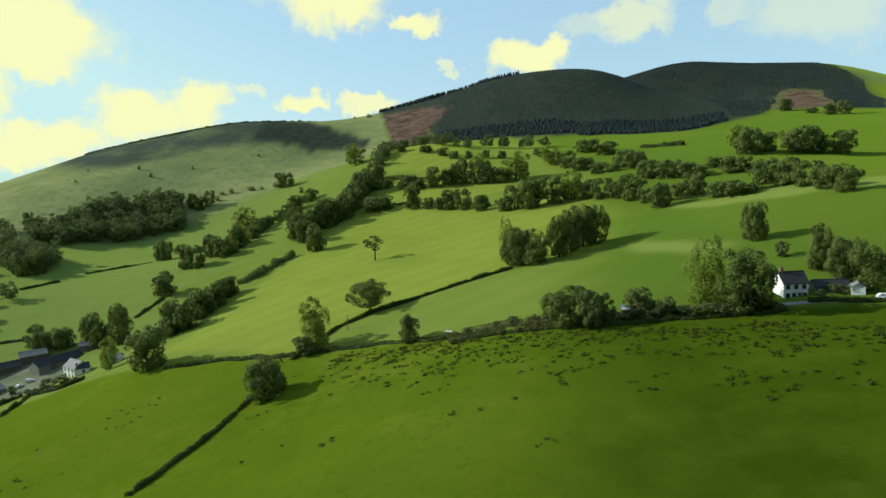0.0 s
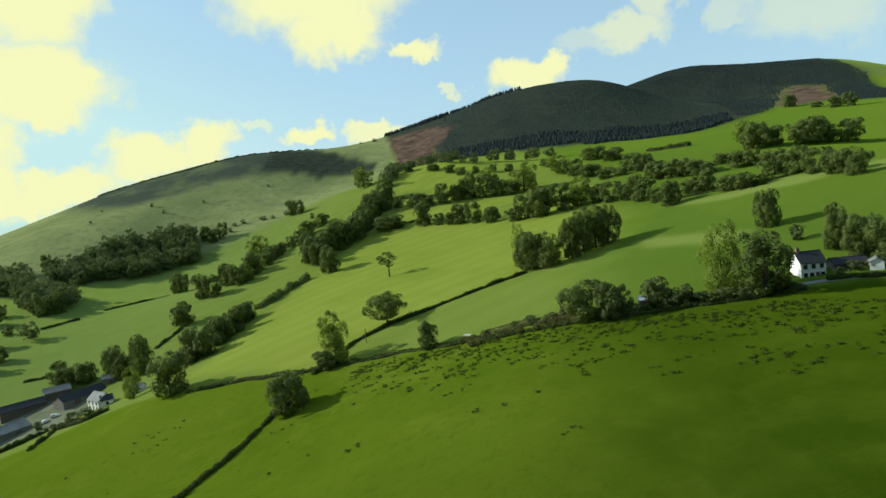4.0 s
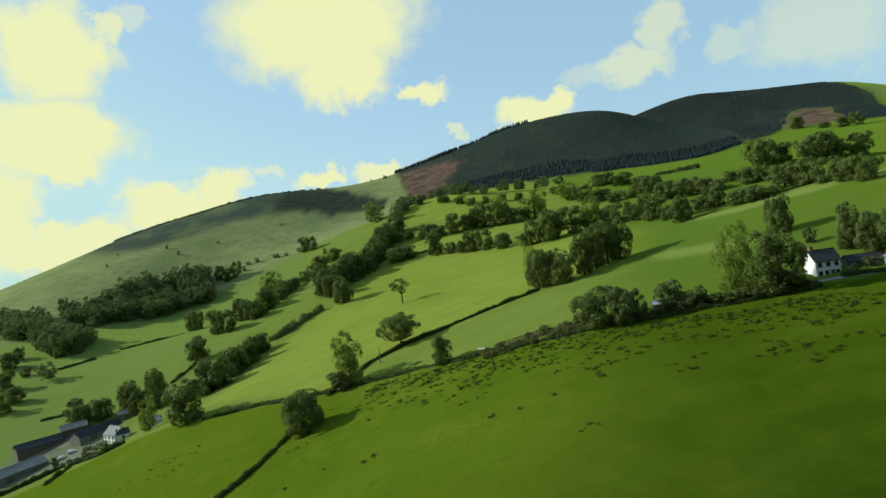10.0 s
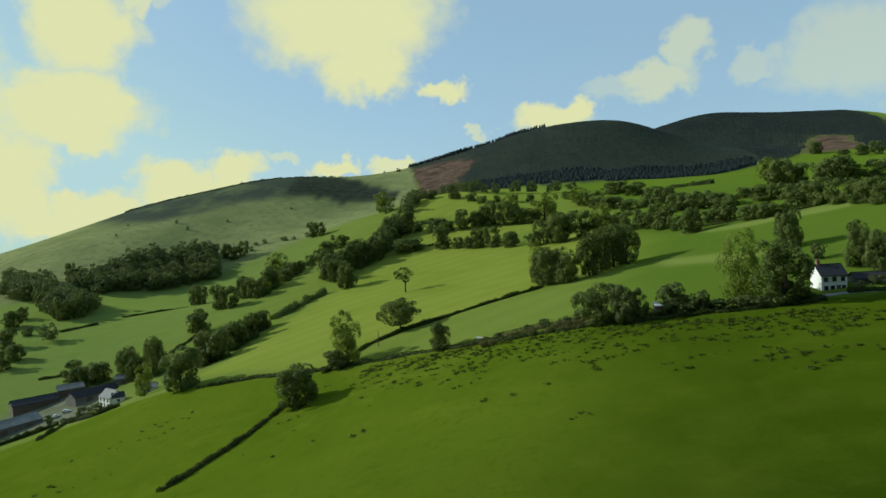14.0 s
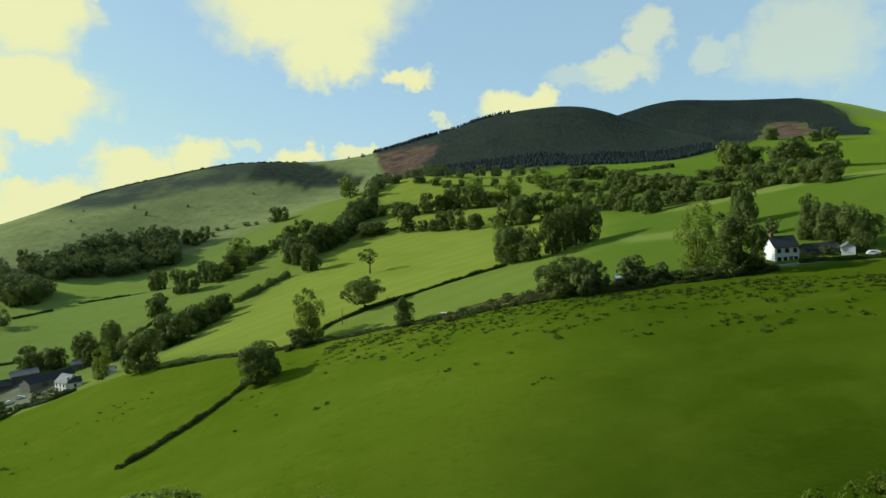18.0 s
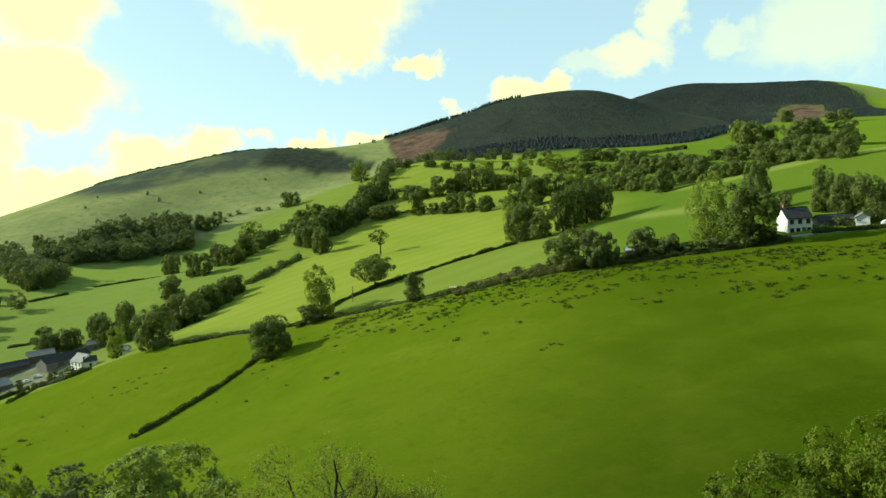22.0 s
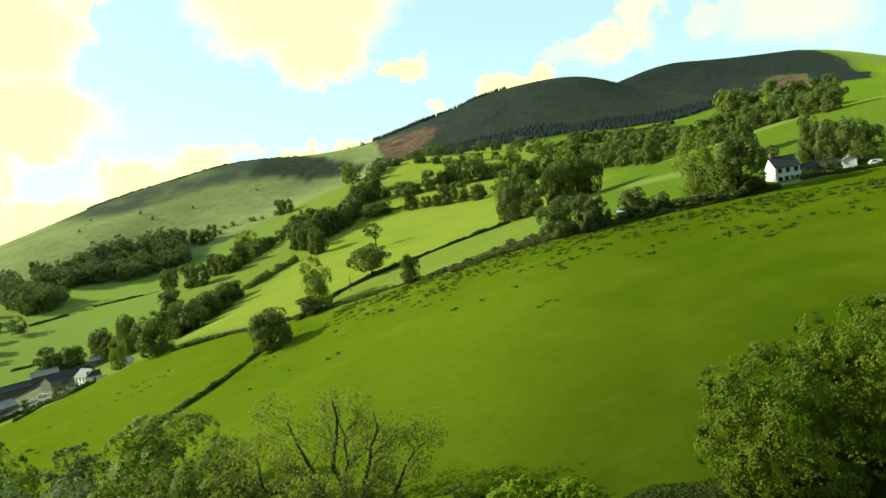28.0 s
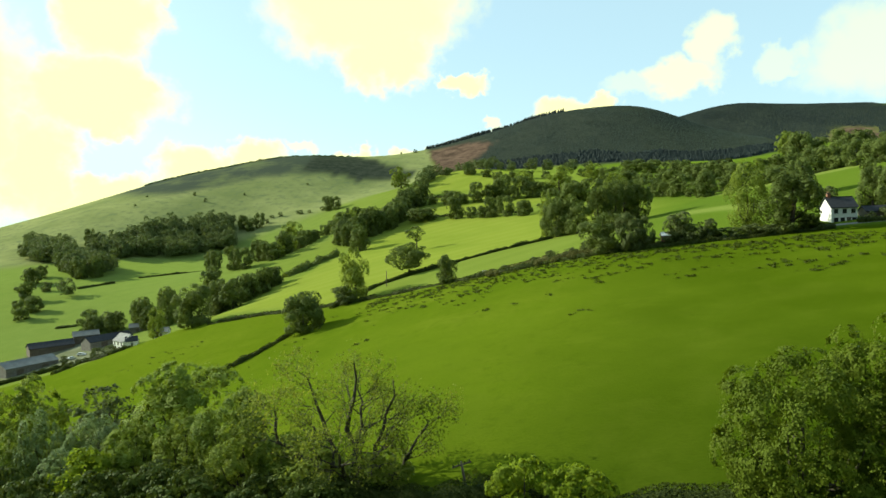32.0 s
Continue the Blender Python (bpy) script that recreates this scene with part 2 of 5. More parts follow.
    pasture = blend(nt, mask("vignette"), pasture, vignette)
    # grazed and trodden patches a few metres wide
    grazed = noise_node(nt, 0.16, 5, 0.62)
    pasture = blend(nt, math_node(nt, "MULTIPLY", ramp(nt, grazed, 0.5, 0.66), 0.12), pasture, (0.092, 0.104, 0.014))
    pasture = blend(nt, math_node(nt, "MULTIPLY", ramp(nt, noise_node(nt, 0.4, 4, 0.6), 0.54, 0.7), 0.35), pasture, (0.02, 0.036, 0.003))
    col = blend(nt, mask("hay"), meadow, hay)
    # the same painted vignette darkens the colour of the right-hand fields
    col = blend(nt, math_node(nt, "MULTIPLY", mask("vignette"), 0.8), col, (0.038, 0.072, 0.01))
    # haze on the valley side, painted as paler, bluer grass
    col = blend(nt, math_node(nt, "MULTIPLY", mask("valley"), 0.7), col, blend(nt, ramp(nt, mid, 0.3, 0.7), (0.094, 0.126, 0.042), (0.118, 0.15, 0.052)))
    col = blend(nt, math_node(nt, "MULTIPLY", mask("pale_cut"), 0.6), col, (0.19, 0.21, 0.06))
    col = blend(nt, mask("near_pasture"), col, pasture)
    col = blend(nt, mask("moor"), col, moor)
    col = blend(nt, math_node(nt, "MULTIPLY", mask("thin_heath"), ramp(nt, patchy, 0.2, 0.5)), col, (0.055, 0.064, 0.05))
    col = blend(nt, mask("heath"), col, heath)
    col = blend(nt, mask("bare"), col, bare)
    col = blend(nt, mask("yard"), col, yard)
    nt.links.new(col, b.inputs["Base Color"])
    wild = math_node(nt, "MAXIMUM", math_node(nt, "MAXIMUM", mask("moor"), mask("heath")), mask("bare"))
    nt.links.new(math_node(nt, "MULTIPLY_ADD", wild, -0.2, 0.22), b.inputs["Sheen Weight"])
    bump(nt, b, math_node(nt, "ADD", mid, noise_node(nt, 2.5, 3, 0.7)), 0.25, 0.2)
    return m


LAND = ground_material()
LEAF = leaf_material("broad_leaf", (0.066, 0.09, 0.022), (0.155, 0.19, 0.046), 0.28)
LEAF_PALE = leaf_material("pale_leaf", (0.12, 0.16, 0.022), (0.23, 0.275, 0.046), 0.36)
LEAF_DARK = leaf_material("hedge_leaf", (0.072, 0.09, 0.03), (0.13, 0.155, 0.052), 0.3)
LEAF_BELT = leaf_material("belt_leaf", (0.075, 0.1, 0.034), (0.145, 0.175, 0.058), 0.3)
LEAF_SCRUB = leaf_material("bramble_leaf", (0.085, 0.085, 0.028), (0.165, 0.165, 0.055), 0.4)
LEAF_HEDGE = leaf_material("field_hedge_leaf", (0.03, 0.042, 0.009), (0.07, 0.088, 0.018), 0.4)
LEAF_GREY = leaf_material("ivy_leaf", (0.12, 0.17, 0.06), (0.27, 0.33, 0.14), 0.25)
NEEDLE = leaf_material("needles", (0.01, 0.016, 0.016), (0.024, 0.033, 0.027), 0.03, 0.012)
YOUNG = leaf_material("young_needles", (0.026, 0.036, 0.031), (0.054, 0.068, 0.046), 0.1, 0.012)
RUSH = leaf_material("rush_blades", (0.05, 0.075, 0.008), (0.09, 0.11, 0.014), 0.5)
BARK = two_tone("bark", (0.03, 0.025, 0.018), (0.085, 0.07, 0.05), 1.5, 9, 0.9, 0.05)
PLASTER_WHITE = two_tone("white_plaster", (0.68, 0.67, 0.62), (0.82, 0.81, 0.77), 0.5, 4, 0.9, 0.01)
SLATE = two_tone("slate", (0.02, 0.021, 0.026), (0.045, 0.047, 0.055), 0.8, 5, 0.85, 0.02)
SHEET_GREY = two_tone("sheet_roof", (0.12, 0.122, 0.12), (0.24, 0.24, 0.23), 0.3, 3, 0.75, 0.02)
STONE = two_tone("stone", (0.1, 0.09, 0.08), (0.24, 0.22, 0.19), 0.9, 5, 0.9, 0.05)
TIMBER = two_tone("timber", (0.07, 0.055, 0.04), (0.16, 0.13, 0.1), 1.2, 12, 0.85, 0.01)
PANE = two_tone("window_glass", (0.01, 0.012, 0.015), (0.03, 0.035, 0.04), 1.0, 3.0, 0.08, 0.0)
BRICK = two_tone("chimney_brick", (0.2, 0.09, 0.06), (0.33, 0.17, 0.12), 1.5, 8, 0.9, 0.02)
TARMAC = two_tone("road_surface", (0.16, 0.155, 0.15), (0.26, 0.25, 0.24), 0.6, 6, 0.9, 0.01)
PAINT_WHITE = two_tone("white_paint", (0.7, 0.7, 0.7), (0.8, 0.8, 0.8), 0.7, 5, 0.35, 0.0)
RUBBER = two_tone("rubber", (0.015, 0.015, 0.015), (0.03, 0.03, 0.03), 2, 9, 0.8, 0.0)

# ---------------------------------------------------------------- the lie of the land
PLANE = (-7826.21, -178.00, -272.88)
FORELAND = [
    (0, -500, 207.44), (0, -150, -47.86), (-300, -100, 29.08), (0, 0, 37.59), (-80, 0, -20.01),
    (80, 0, -10.19), (300, 0, 17.39), (20, 60, 14.55), (-30, 60, -31.49), (60, 60, -25.21),
    (-150, 120, -2.57), (50, 130, 10.77), (90, 170, 16.9), (-60, 170, 29.24), (40, 180, -36.56),
    (-40, 210, 5.5), (120, 230, 4.47), (-110, 250, -47.54), (170, 250, -31.05),
]
FIELDS = [
    (30, 270, 0.43), (100, 280, 7.24), (-160, 290, 42.43), (-300, 300, -6.34), (-900, 300, 22.26),
    (120, 340, 12.86), (-30, 360, -3.55), (210, 360, -8.54), (290, 410, 21.78), (-150, 470, -18.11),
    (230, 470, -28.05), (-2500, 500, 221.72), (2500, 500, 108.23), (-310, 510, -27.8), (-10, 520, 3.87),
    (-220, 540, 27.95), (120, 550, 13.34), (50, 610, -2.21), (240, 650, -1.42),
]
SLOPES = [
    (-270, 670, 35.7), (410, 690, -13.43), (-700, 700, -21.97), (-10, 720, -41.62), (-150, 730, -3.52),
    (-380, 740, -20.63), (-300, 800, 3.33), (100, 800, 18.63), (220, 830, -4.31), (330, 840, 21.74),
    (-110, 850, 31.36), (-220, 870, -12.24), (-600, 950, 2.57), (-460, 1000, -9.18), (10, 1000, 2.73),
    (-290, 1010, -19.32), (650, 1010, -13.5), (410, 1050, 13.96), (300, 1110, -42.01),
]
HILLS = [
    (-170, 1140, 4.14), (600, 1150, 12.16), (160, 1160, -16.52), (0, 1190, 0.14), (480, 1300, 30.67),
    (-870, 1370, -51.35), (900, 1440, -23.81), (-670, 1450, -16.87), (-430, 1460, 21.39), (610, 1530, -29.14),
    (-250, 1650, -20.44), (1320, 2080, -11.57), (1070, 2230, -6.26), (740, 2280, -25.03), (-2500, 3000, 71.89),
    (2500, 3000, -29.77),
]


# local rises: x, y, radius, height
RISES = [(-215, 1020, 85, 4.5), (150, 1150, 190, 4.0), (485, 1480, 120, 17.0), (960, 1330, 90, 9.0)]


def height(x, y):
    """Ground level: a tilted plane with rounded rises and hollows."""
    z = PLANE[0] + PLANE[1] * x / 100 + PLANE[2] * y / 100
    for a, b, k in FORELAND + FIELDS + SLOPES + HILLS:
        z = z + k * np.sqrt((x - a) ** 2 + (y - b) ** 2 + 3600.0) / 100
    for a, b, r, k in RISES:
        z = z + k * np.exp(-((x - a) ** 2 + (y - b) ** 2) / (2.0 * r * r))
    for s, low in ((np.asarray(x - 1150.0) / 700, 120.0), (np.asarray(-750.0 - x) / 700, -60.0), (np.asarray(y - 1950.0) / 700, 40.0), (np.asarray(-350.0 - y) / 500, -10.0)):
        s = np.clip(s, 0, 1)
        s = s * s * (3 - 2 * s)
        z = z + s * (low - z)
    return z


def inside(x, y, corners):
    """1 within the polygon of corners, else 0."""
    hit = np.zeros(np.shape(x), bool)
    for (xa, ya), (xb, yb) in zip(corners, corners[1:] + corners[:1]):
        if ya != yb:
            hit ^= ((ya > y) != (yb > y)) & (x < (xb - xa) * (y - ya) / (yb - ya) + xa)
    return hit.astype(float)


def steps(near_lo, near_hi, lo, hi, d, grow):
    out = list(np.arange(near_lo, near_hi + d / 2, d))
    s = d
    while out[-1] < hi:
        s = min(s * grow, 220)
        out.append(out[-1] + s)
    s = d
    while out[0] > lo:
        s = min(s * grow, 220)
        out.insert(0, out[0] - s)
    return np.array(out)


NEAR_PASTURE = [[(-500, -600), (-420, 60), (-230, 225), (-175, 262), (-150, 272), (-125, 255), (-98, 240), (-72, 229), (-46, 217), (-29, 210), (-5, 198), (15, 185), (35, 177), (54, 167), (71, 162), (92, 160), (130, 146), (200, 118), (600, 0), (600, -600)]]
HAYFIELDS = [
    [(-46, 219), (-22, 247), (34, 260), (75, 268), (98, 300), (122, 345), (96, 440), (44, 466), (-5, 517), (-48, 545), (-78, 420), (-104, 345), (-108, 262)],
    [(125, 330), (180, 300), (230, 330), (240, 240), (150, 190), (112, 225)],
    [(-35, 640), (40, 585), (60, 640), (20, 760), (-30, 770)], [(-30, 545), (40, 500), (75, 520), (40, 570), (-30, 620)],
    [(170, 640), (230, 640), (330, 690), (340, 780), (200, 760)],
]
MOORS = [
    [(-1200, 560), (-380, 560), (-240, 690), (-150, 740), (-75, 800), (-45, 900), (-60, 1600), (-1500, 1600)],
]
HEATHS = [
    [(-231, 916), (-208, 906), (-152, 891), (-105, 889), (-72, 897), (-78, 936), (-130, 988), (-172, 1045), (-237, 1060)],
    [(14, 835), (110, 843), (244, 800), (323, 823), (416, 868), (458, 892), (501, 937), (659, 1211), (700, 1237), (737, 1200), (618, 977), (580, 913), (590, 885), (617, 864), (712, 998), (812, 1190), (852, 1255), (866, 1340), (880, 1900), (-60, 1900), (-66, 1080), (10, 990)],
]
THIN_HEATHS = [[(850, 1225), (1000, 1150), (1500, 1500), (1500, 2000), (860, 1900)], [(-468, 860), (-428, 824), (-375, 812), (-339, 838), (-299, 872), (-258, 890), (-205, 906), (-225, 1060), (-300, 1080), (-420, 1060), (-560, 1000)]]
PALE_CUTS = [[(118, 348), (150, 318), (196, 292), (250, 262), (230, 236), (176, 262), (136, 296)], [(82, 262), (100, 246), (110, 222), (94, 218), (80, 240)]]
BARES = [[(-62, 1085), (5, 1075), (50, 1035), (30, 990), (12, 944), (14, 868), (-5, 858), (-45, 875), (-48, 962)], [(496, 925), (659, 1211), (700, 1240), (742, 1209), (655, 1033), (584, 905), (560, 930)]]
YARDS = [[(-226, 296), (-205, 268), (-190, 282), (-178, 290), (-166, 300), (-176, 320), (-196, 334), (-222, 330)]]


def smooth(field, rounds):
    for _ in range(rounds):
        p = np.pad(field, 1, mode="edge")
        field = (p[1:-1, 1:-1] * 2 + p[:-2, 1:-1] + p[2:, 1:-1] + p[1:-1, :-2] + p[1:-1, 2:]) / 6
    return field


def build_ground():
    xs, ys = steps(-130, 140, -3800, 3800, 2.5, 1.024), steps(30, 330, -1500, 4300, 2.5, 1.02)
    gx, gy = np.meshgrid(xs, ys)
    z = height(gx, gy)
    rough = np.array([noise.noise((x * 0.05, y * 0.05, 0.3)) for x, y in zip(gx.ravel(), gy.ravel())]).reshape(gx.shape)
    z = z + 0.25 * rough
    ny, nx = gx.shape
    idx = np.arange(nx * ny).reshape(ny, nx)
    faces = np.stack([idx[:-1, :-1], idx[:-1, 1:], idx[1:, 1:], idx[1:, :-1]], -1).reshape(-1, 4)
    me = bpy.data.meshes.new("ground")
    me.from_pydata(np.stack([gx, gy, z], -1).reshape(-1, 3).tolist(), [], faces.tolist())
    me.polygons.foreach_set("use_smooth", [True] * len(faces))
    warp = 6 * rough
    for name, plots, soft in (("near_pasture", NEAR_PASTURE, 1), ("hay", HAYFIELDS, 1), ("moor", MOORS, 3), ("heath", HEATHS, 1), ("thin_heath", THIN_HEATHS, 2), ("bare", BARES, 1), ("pale_cut", PALE_CUTS, 3), ("yard", YARDS, 1)):
        f = np.zeros(gx.shape)
        for p in plots:
            w = 0.2 if name in ("yard", "hay", "near_pasture") else 1.5
            f = np.maximum(f, inside(gx + w * warp, gy + w * warp, p))
        at = me.attributes.new(name, "FLOAT", "POINT")
        at.data.foreach_set("value", smooth(f, soft).ravel())
    # vignette painted into the grass: paler by the farm, darker by road and cottage
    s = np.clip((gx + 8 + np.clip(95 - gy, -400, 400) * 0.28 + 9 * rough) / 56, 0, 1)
    me.attributes.new("vignette", "FLOAT", "POINT").data.foreach_set("value", (s * s * (3 - 2 * s)).ravel())
    # valley-side grass below the moor paled and blued in its colour, for haze
    s = np.clip((-60 - gx + 25 * rough) / 190, 0, 1) * np.clip((gy - 260) / 60, 0, 1)
    me.attributes.new("valley", "FLOAT", "POINT").data.foreach_set("value", (s * s * (3 - 2 * s)).ravel())
    me.materials.append(LAND)
    return tagged(new("ground", me), "sloping green pasture and hay fields rising to moorland hills", "ground", kind="structure")


build_ground()


def ground_at(x, y):
    return float(height(float(x), float(y))) + 0.25 * noise.noise((x * 0.05, y * 0.05, 0.3))


# ---------------------------------------------------------------- builders
def part(name, me, mat, parent=None, label=""):
    """Links a bmesh or a mesh as one object, under parent if given."""
    if isinstance(me, bmesh.types.BMesh):
        bm, me = me, bpy.data.meshes.new(name)
        bm.to_mesh(me)
        bm.free()
    if not me.materials:
        me.materials.append(mat)
    ob = new(name, me)
    ob.parent = parent
    return tagged(ob, label)


def mesh(name, verts, faces, smooth_faces=False):
    me = bpy.data.meshes.new(name)
    me.from_pydata([tuple(v) for v in verts], [], [tuple(f) for f in faces])
    if smooth_faces:
        me.polygons.foreach_set("use_smooth", [True] * len(me.polygons))
    return me


def tube(points, radii, sides=6):
    """Verts and faces of a tapered branch through points."""
    verts, faces = [], []
    for n, (p, r) in enumerate(zip(points, radii)):
        p = Vector(p)
        ahead = Vector(points[min(n + 1, len(points) - 1)]) - Vector(points[max(n - 1, 0)])
        q = ahead.to_track_quat("Z", "Y")
        for k in range(sides):
            a = 2 * math.pi * k / sides
            verts.append(p + q @ Vector((r * math.cos(a), r * math.sin(a), 0)))
        if n:
            for k in range(sides):
                a, b = (n - 1) * sides + k, (n - 1) * sides + (k + 1) % sides
                faces.append((a, b, b + sides, a + sides))
    return verts, faces


def join(pieces):
    verts, faces = [], []
    for v, f in pieces:
        k = len(verts)
        verts += list(v)
        faces += [tuple(i + k for i in q) for q in f]
    return verts, faces


def sprays(rng, centres, normals, sizes, stir=0.55):
    """Small leaf sprays, each a bent quad, facing near normals."""
    n = len(centres)
    a = rng.normal(size=(n, 3))
    nn = normals + stir * rng.normal(size=(n, 3))
    nn /= np.linalg.norm(nn, axis=1, keepdims=True) + 1e-9
    u = np.cross(nn, a)
    u /= np.linalg.norm(u, axis=1, keepdims=True) + 1e-9
    v = np.cross(nn, u)
    s = sizes[:, None] / 2
    stretch = rng.uniform(0.6, 1.3, (n, 1))
    quads = np.stack([centres - s * u * stretch, centres - s * v + 0.12 * s * nn, centres + s * u * stretch, centres + s * v - 0.1 * s * nn], 1)
    return quads.reshape(-1, 3), np.arange(4 * n).reshape(-1, 4)


def crown(seed, h, w, low, lobes, count, size, inner=0.25, near=False):
    """Leaf sprays over many uneven lobes that fill a crown of height h and width w from low*h upwards."""
    rng = np.random.default_rng(seed)
    mid, half = (low + 1) / 2 * h, (1 - low) / 2 * h * 1.04
    # leafy clumps over an uneven shell, a few of them deeper inside
    n = lobes * 3
    cs = rng.normal(size=(n, 3))
    cs /= np.linalg.norm(cs, axis=1, keepdims=True)
    swell = np.array([1 + (0.24 if near else 0.5) * noise.noise((1.4 * c[0] + seed, 1.4 * c[1], 1.4 * c[2])) for c in cs])
    cs *= (swell * np.where(rng.random(n) < inner, rng.uniform(0.3, 0.6, n), rng.uniform(0.66, 0.86, n)))[:, None]
    rs = rng.uniform(0.15, 0.32, n) if near else rng.uniform(0.16, 0.36, n)
    if low < 0.06:
        a, reach = rng.uniform(0, 6.28, n // 5), rng.uniform(0.35, 0.75, n // 5)
        cs = np.concatenate([cs, np.stack([reach * np.cos(a), reach * np.sin(a), rng.uniform(-0.9, -0.6, n // 5)], 1)])
        rs = np.concatenate([rs, rng.uniform(0.16, 0.3, n // 5)])
    pick = rng.choice(len(rs), count, p=rs ** 2 / (rs ** 2).sum())
    # each clump is a handful of tufts
    tufts = rng.normal(size=(len(rs), 10, 3)) * (1.0, 1.0, 0.9)
    proud = rng.uniform(0.8, 1.12, (len(rs), 10)) if near else rng.uniform(0.9, 1.06, (len(rs), 10))
    which = rng.integers(0, 10, count)
    d = tufts[pick, which] + (0.28 if near else 0.75) * rng.normal(size=(count, 3)) + 0.8 * cs[pick] + np.array([0, 0, 0.3])
    d /= np.linalg.norm(d, axis=1, keepdims=True)
    p = cs[pick] + d * (rs[pick] * proud[pick, which] * rng.uniform(0.8, 1.08, count))[:, None]
    far = np.linalg.norm(p, axis=1)
    p *= np.where(far > 0.95, (0.95 + (far - 0.95) * 0.65) / np.maximum(far, 0.01), 1.0)[:, None]
    scale = np.array([w / 2, w / 2, half]) * 1.06
    p = p * scale + np.array([0, 0, mid])
    keep = p[:, 2] > max(low * h * 0.8, 0.15)
    p, d = p[keep], (d * scale / scale.max())[keep]
    return sprays(rng, p, d, size * rng.uniform(0.5, 1.25, len(p)), 0.25 if near else 0.14)


def limbs(seed, h, w, low, forks, sides=6, thick=0.028, twigs=0):
    """A trunk that tapers and forks into rising limbs. Returns the geometry and the limb ends."""
    rng = np.random.default_rng(seed + 500)
    lean = rng.normal(size=2) * 0.02 * h
    stem = [(0, 0, -0.4), (lean[0] * 0.3, lean[1] * 0.3, low * h * 0.6), (lean[0], lean[1], low * h * 1.1), (lean[0] * 1.6, lean[1] * 1.6, 0.75 * h)]
    r = thick * h
    pieces, ends = [tube(stem, [r * 1.35, r, r * 0.8, r * 0.2], sides)], []
    for k in range(forks):
        a = 2 * math.pi * (k + rng.uniform(-0.3, 0.3)) / forks
        t = rng.uniform(0.55, 1.0)
        start = Vector(stem[1]).lerp(Vector(stem[2]), t)
        reach, rise = rng.uniform(0.2, 0.34) * w, rng.uniform(0.3, 0.62) * h * (1 - low)
        end = start + Vector((reach * math.cos(a), reach * math.sin(a), rise))
        midp = start.lerp(end, 0.5) + Vector((0.08 * w * math.cos(a), 0.08 * w * math.sin(a), -0.04 * h))
        pieces.append(tube([start, midp, end], [r * 0.5, r * 0.32, r * 0.1], max(4, sides - 1)))
        ends.append(end)
        for j in range(twigs):
            b = a + rng.uniform(-1.1, 1.1)
            s = start.lerp(end, rng.uniform(0.35, 0.95)) if j else midp
            e = s + Vector((0.2 * w * math.cos(b), 0.2 * w * math.sin(b), rng.uniform(0.08, 0.24) * h))
            m = s.lerp(e, 0.5) + Vector(rng.normal(size=3) * 0.02 * h)
            pieces.append(tube([s, m, e], [r * 0.22, r * 0.14, r * 0.04], 4))
            ends.append(e)
    return join(pieces), ends


# kind: name, label, category, height, width, crown start, lobes, sprays, spray size, forks, leaf material
KINDS = {
    "broad": ("broadleaf_tree", "broad dark green field tree with a rounded crown", 12, 11, 0.0, 24, 4780, 0.70, 5, LEAF),
    "broad2": ("broadleaf_tree", "uneven dark green hedgerow tree in full leaf", 12, 11, 0.0, 15, 3648, 0.70, 4, LEAF),
    "broad3": ("broadleaf_tree", "lopsided mid-green hedgerow tree in full leaf", 12, 12, 0.0, 12, 3648, 0.70, 4, LEAF),
    "pale": ("broadleaf_tree", "lighter yellow-green tree in full leaf", 12, 9, 0.03, 16, 2641, 0.66, 5, LEAF_PALE),
    "tall": ("broadleaf_tree", "tall dark green tree with an upright crown", 18, 10, 0.02, 20, 3774, 0.78, 4, LEAF),
    "loose": ("broadleaf_tree", "tall open-crowned light green tree", 16, 11, 0.03, 26, 3300, 0.66, 6, LEAF_PALE),
    "bush": ("hawthorn_bush", "dense dark green hawthorn bush", 6, 7, 0.0, 12, 1887, 0.50, 4, LEAF_DARK),
    "shrub": ("thorn_bush", "small dark thorn bush", 4, 4.5, 0.0, 9, 420, 0.62, 3, LEAF_DARK),
    "scrub": ("bramble_bush", "low brown-green bramble bush", 2, 4, 0.0, 12, 800, 0.34, 3, LEAF_SCRUB),
    "thorn": ("hawthorn_tree", "small wind-blown thorn tree on a bare trunk", 10, 8, 0.42, 9, 779, 0.57, 5, LEAF),
    "oak": ("oak_tree", "spreading domed oak tree on a short trunk", 11, 14, 0.2, 20, 3019, 0.70, 6, LEAF),
}
FIRST = {}


def tree(kind, x, y, h, w, turn=0.0, label="", group="", sink=0.15):
    """A tree of that kind, height and width on the ground at x, y; those in the nearer fields carry finer leaves."""
    name, text, h0, w0, low, lobes, count, size, forks, leaf = KINDS[kind]
    near = count >= 9000
    fine = not near and math.hypot(x, y) < 330
    m = Matrix.LocRotScale((x, y, ground_at(x, y) - sink), Euler((0, 0, radians(turn))), (w / w0, w / w0, h / h0))
    if (kind, fine) not in FIRST:
        ob = new(name)
        seed = 11 * (1 + list(KINDS).index(kind))
        stem, _ = limbs(seed, h0, w0, max(low, 0.15), forks)
        part("trunk", mesh("trunk", *stem, True), BARK, ob)
        part("crown", mesh("crown", *crown(seed, h0, w0, low, lobes, int(count * (2.4 if fine else 1)), size * (0.65 if fine else 1), near=near)), leaf, ob)
        FIRST[kind, fine] = ob
        ob.matrix_basis = m
    else:
        first = FIRST[kind, fine]
        ob = copy_thing(first, m @ Matrix.Diagonal((1 / first.scale[0], 1 / first.scale[1], 1 / first.scale[2], 1)))
    return tagged(ob, label or text, "bush" if kind == "bush" else "tree", group)


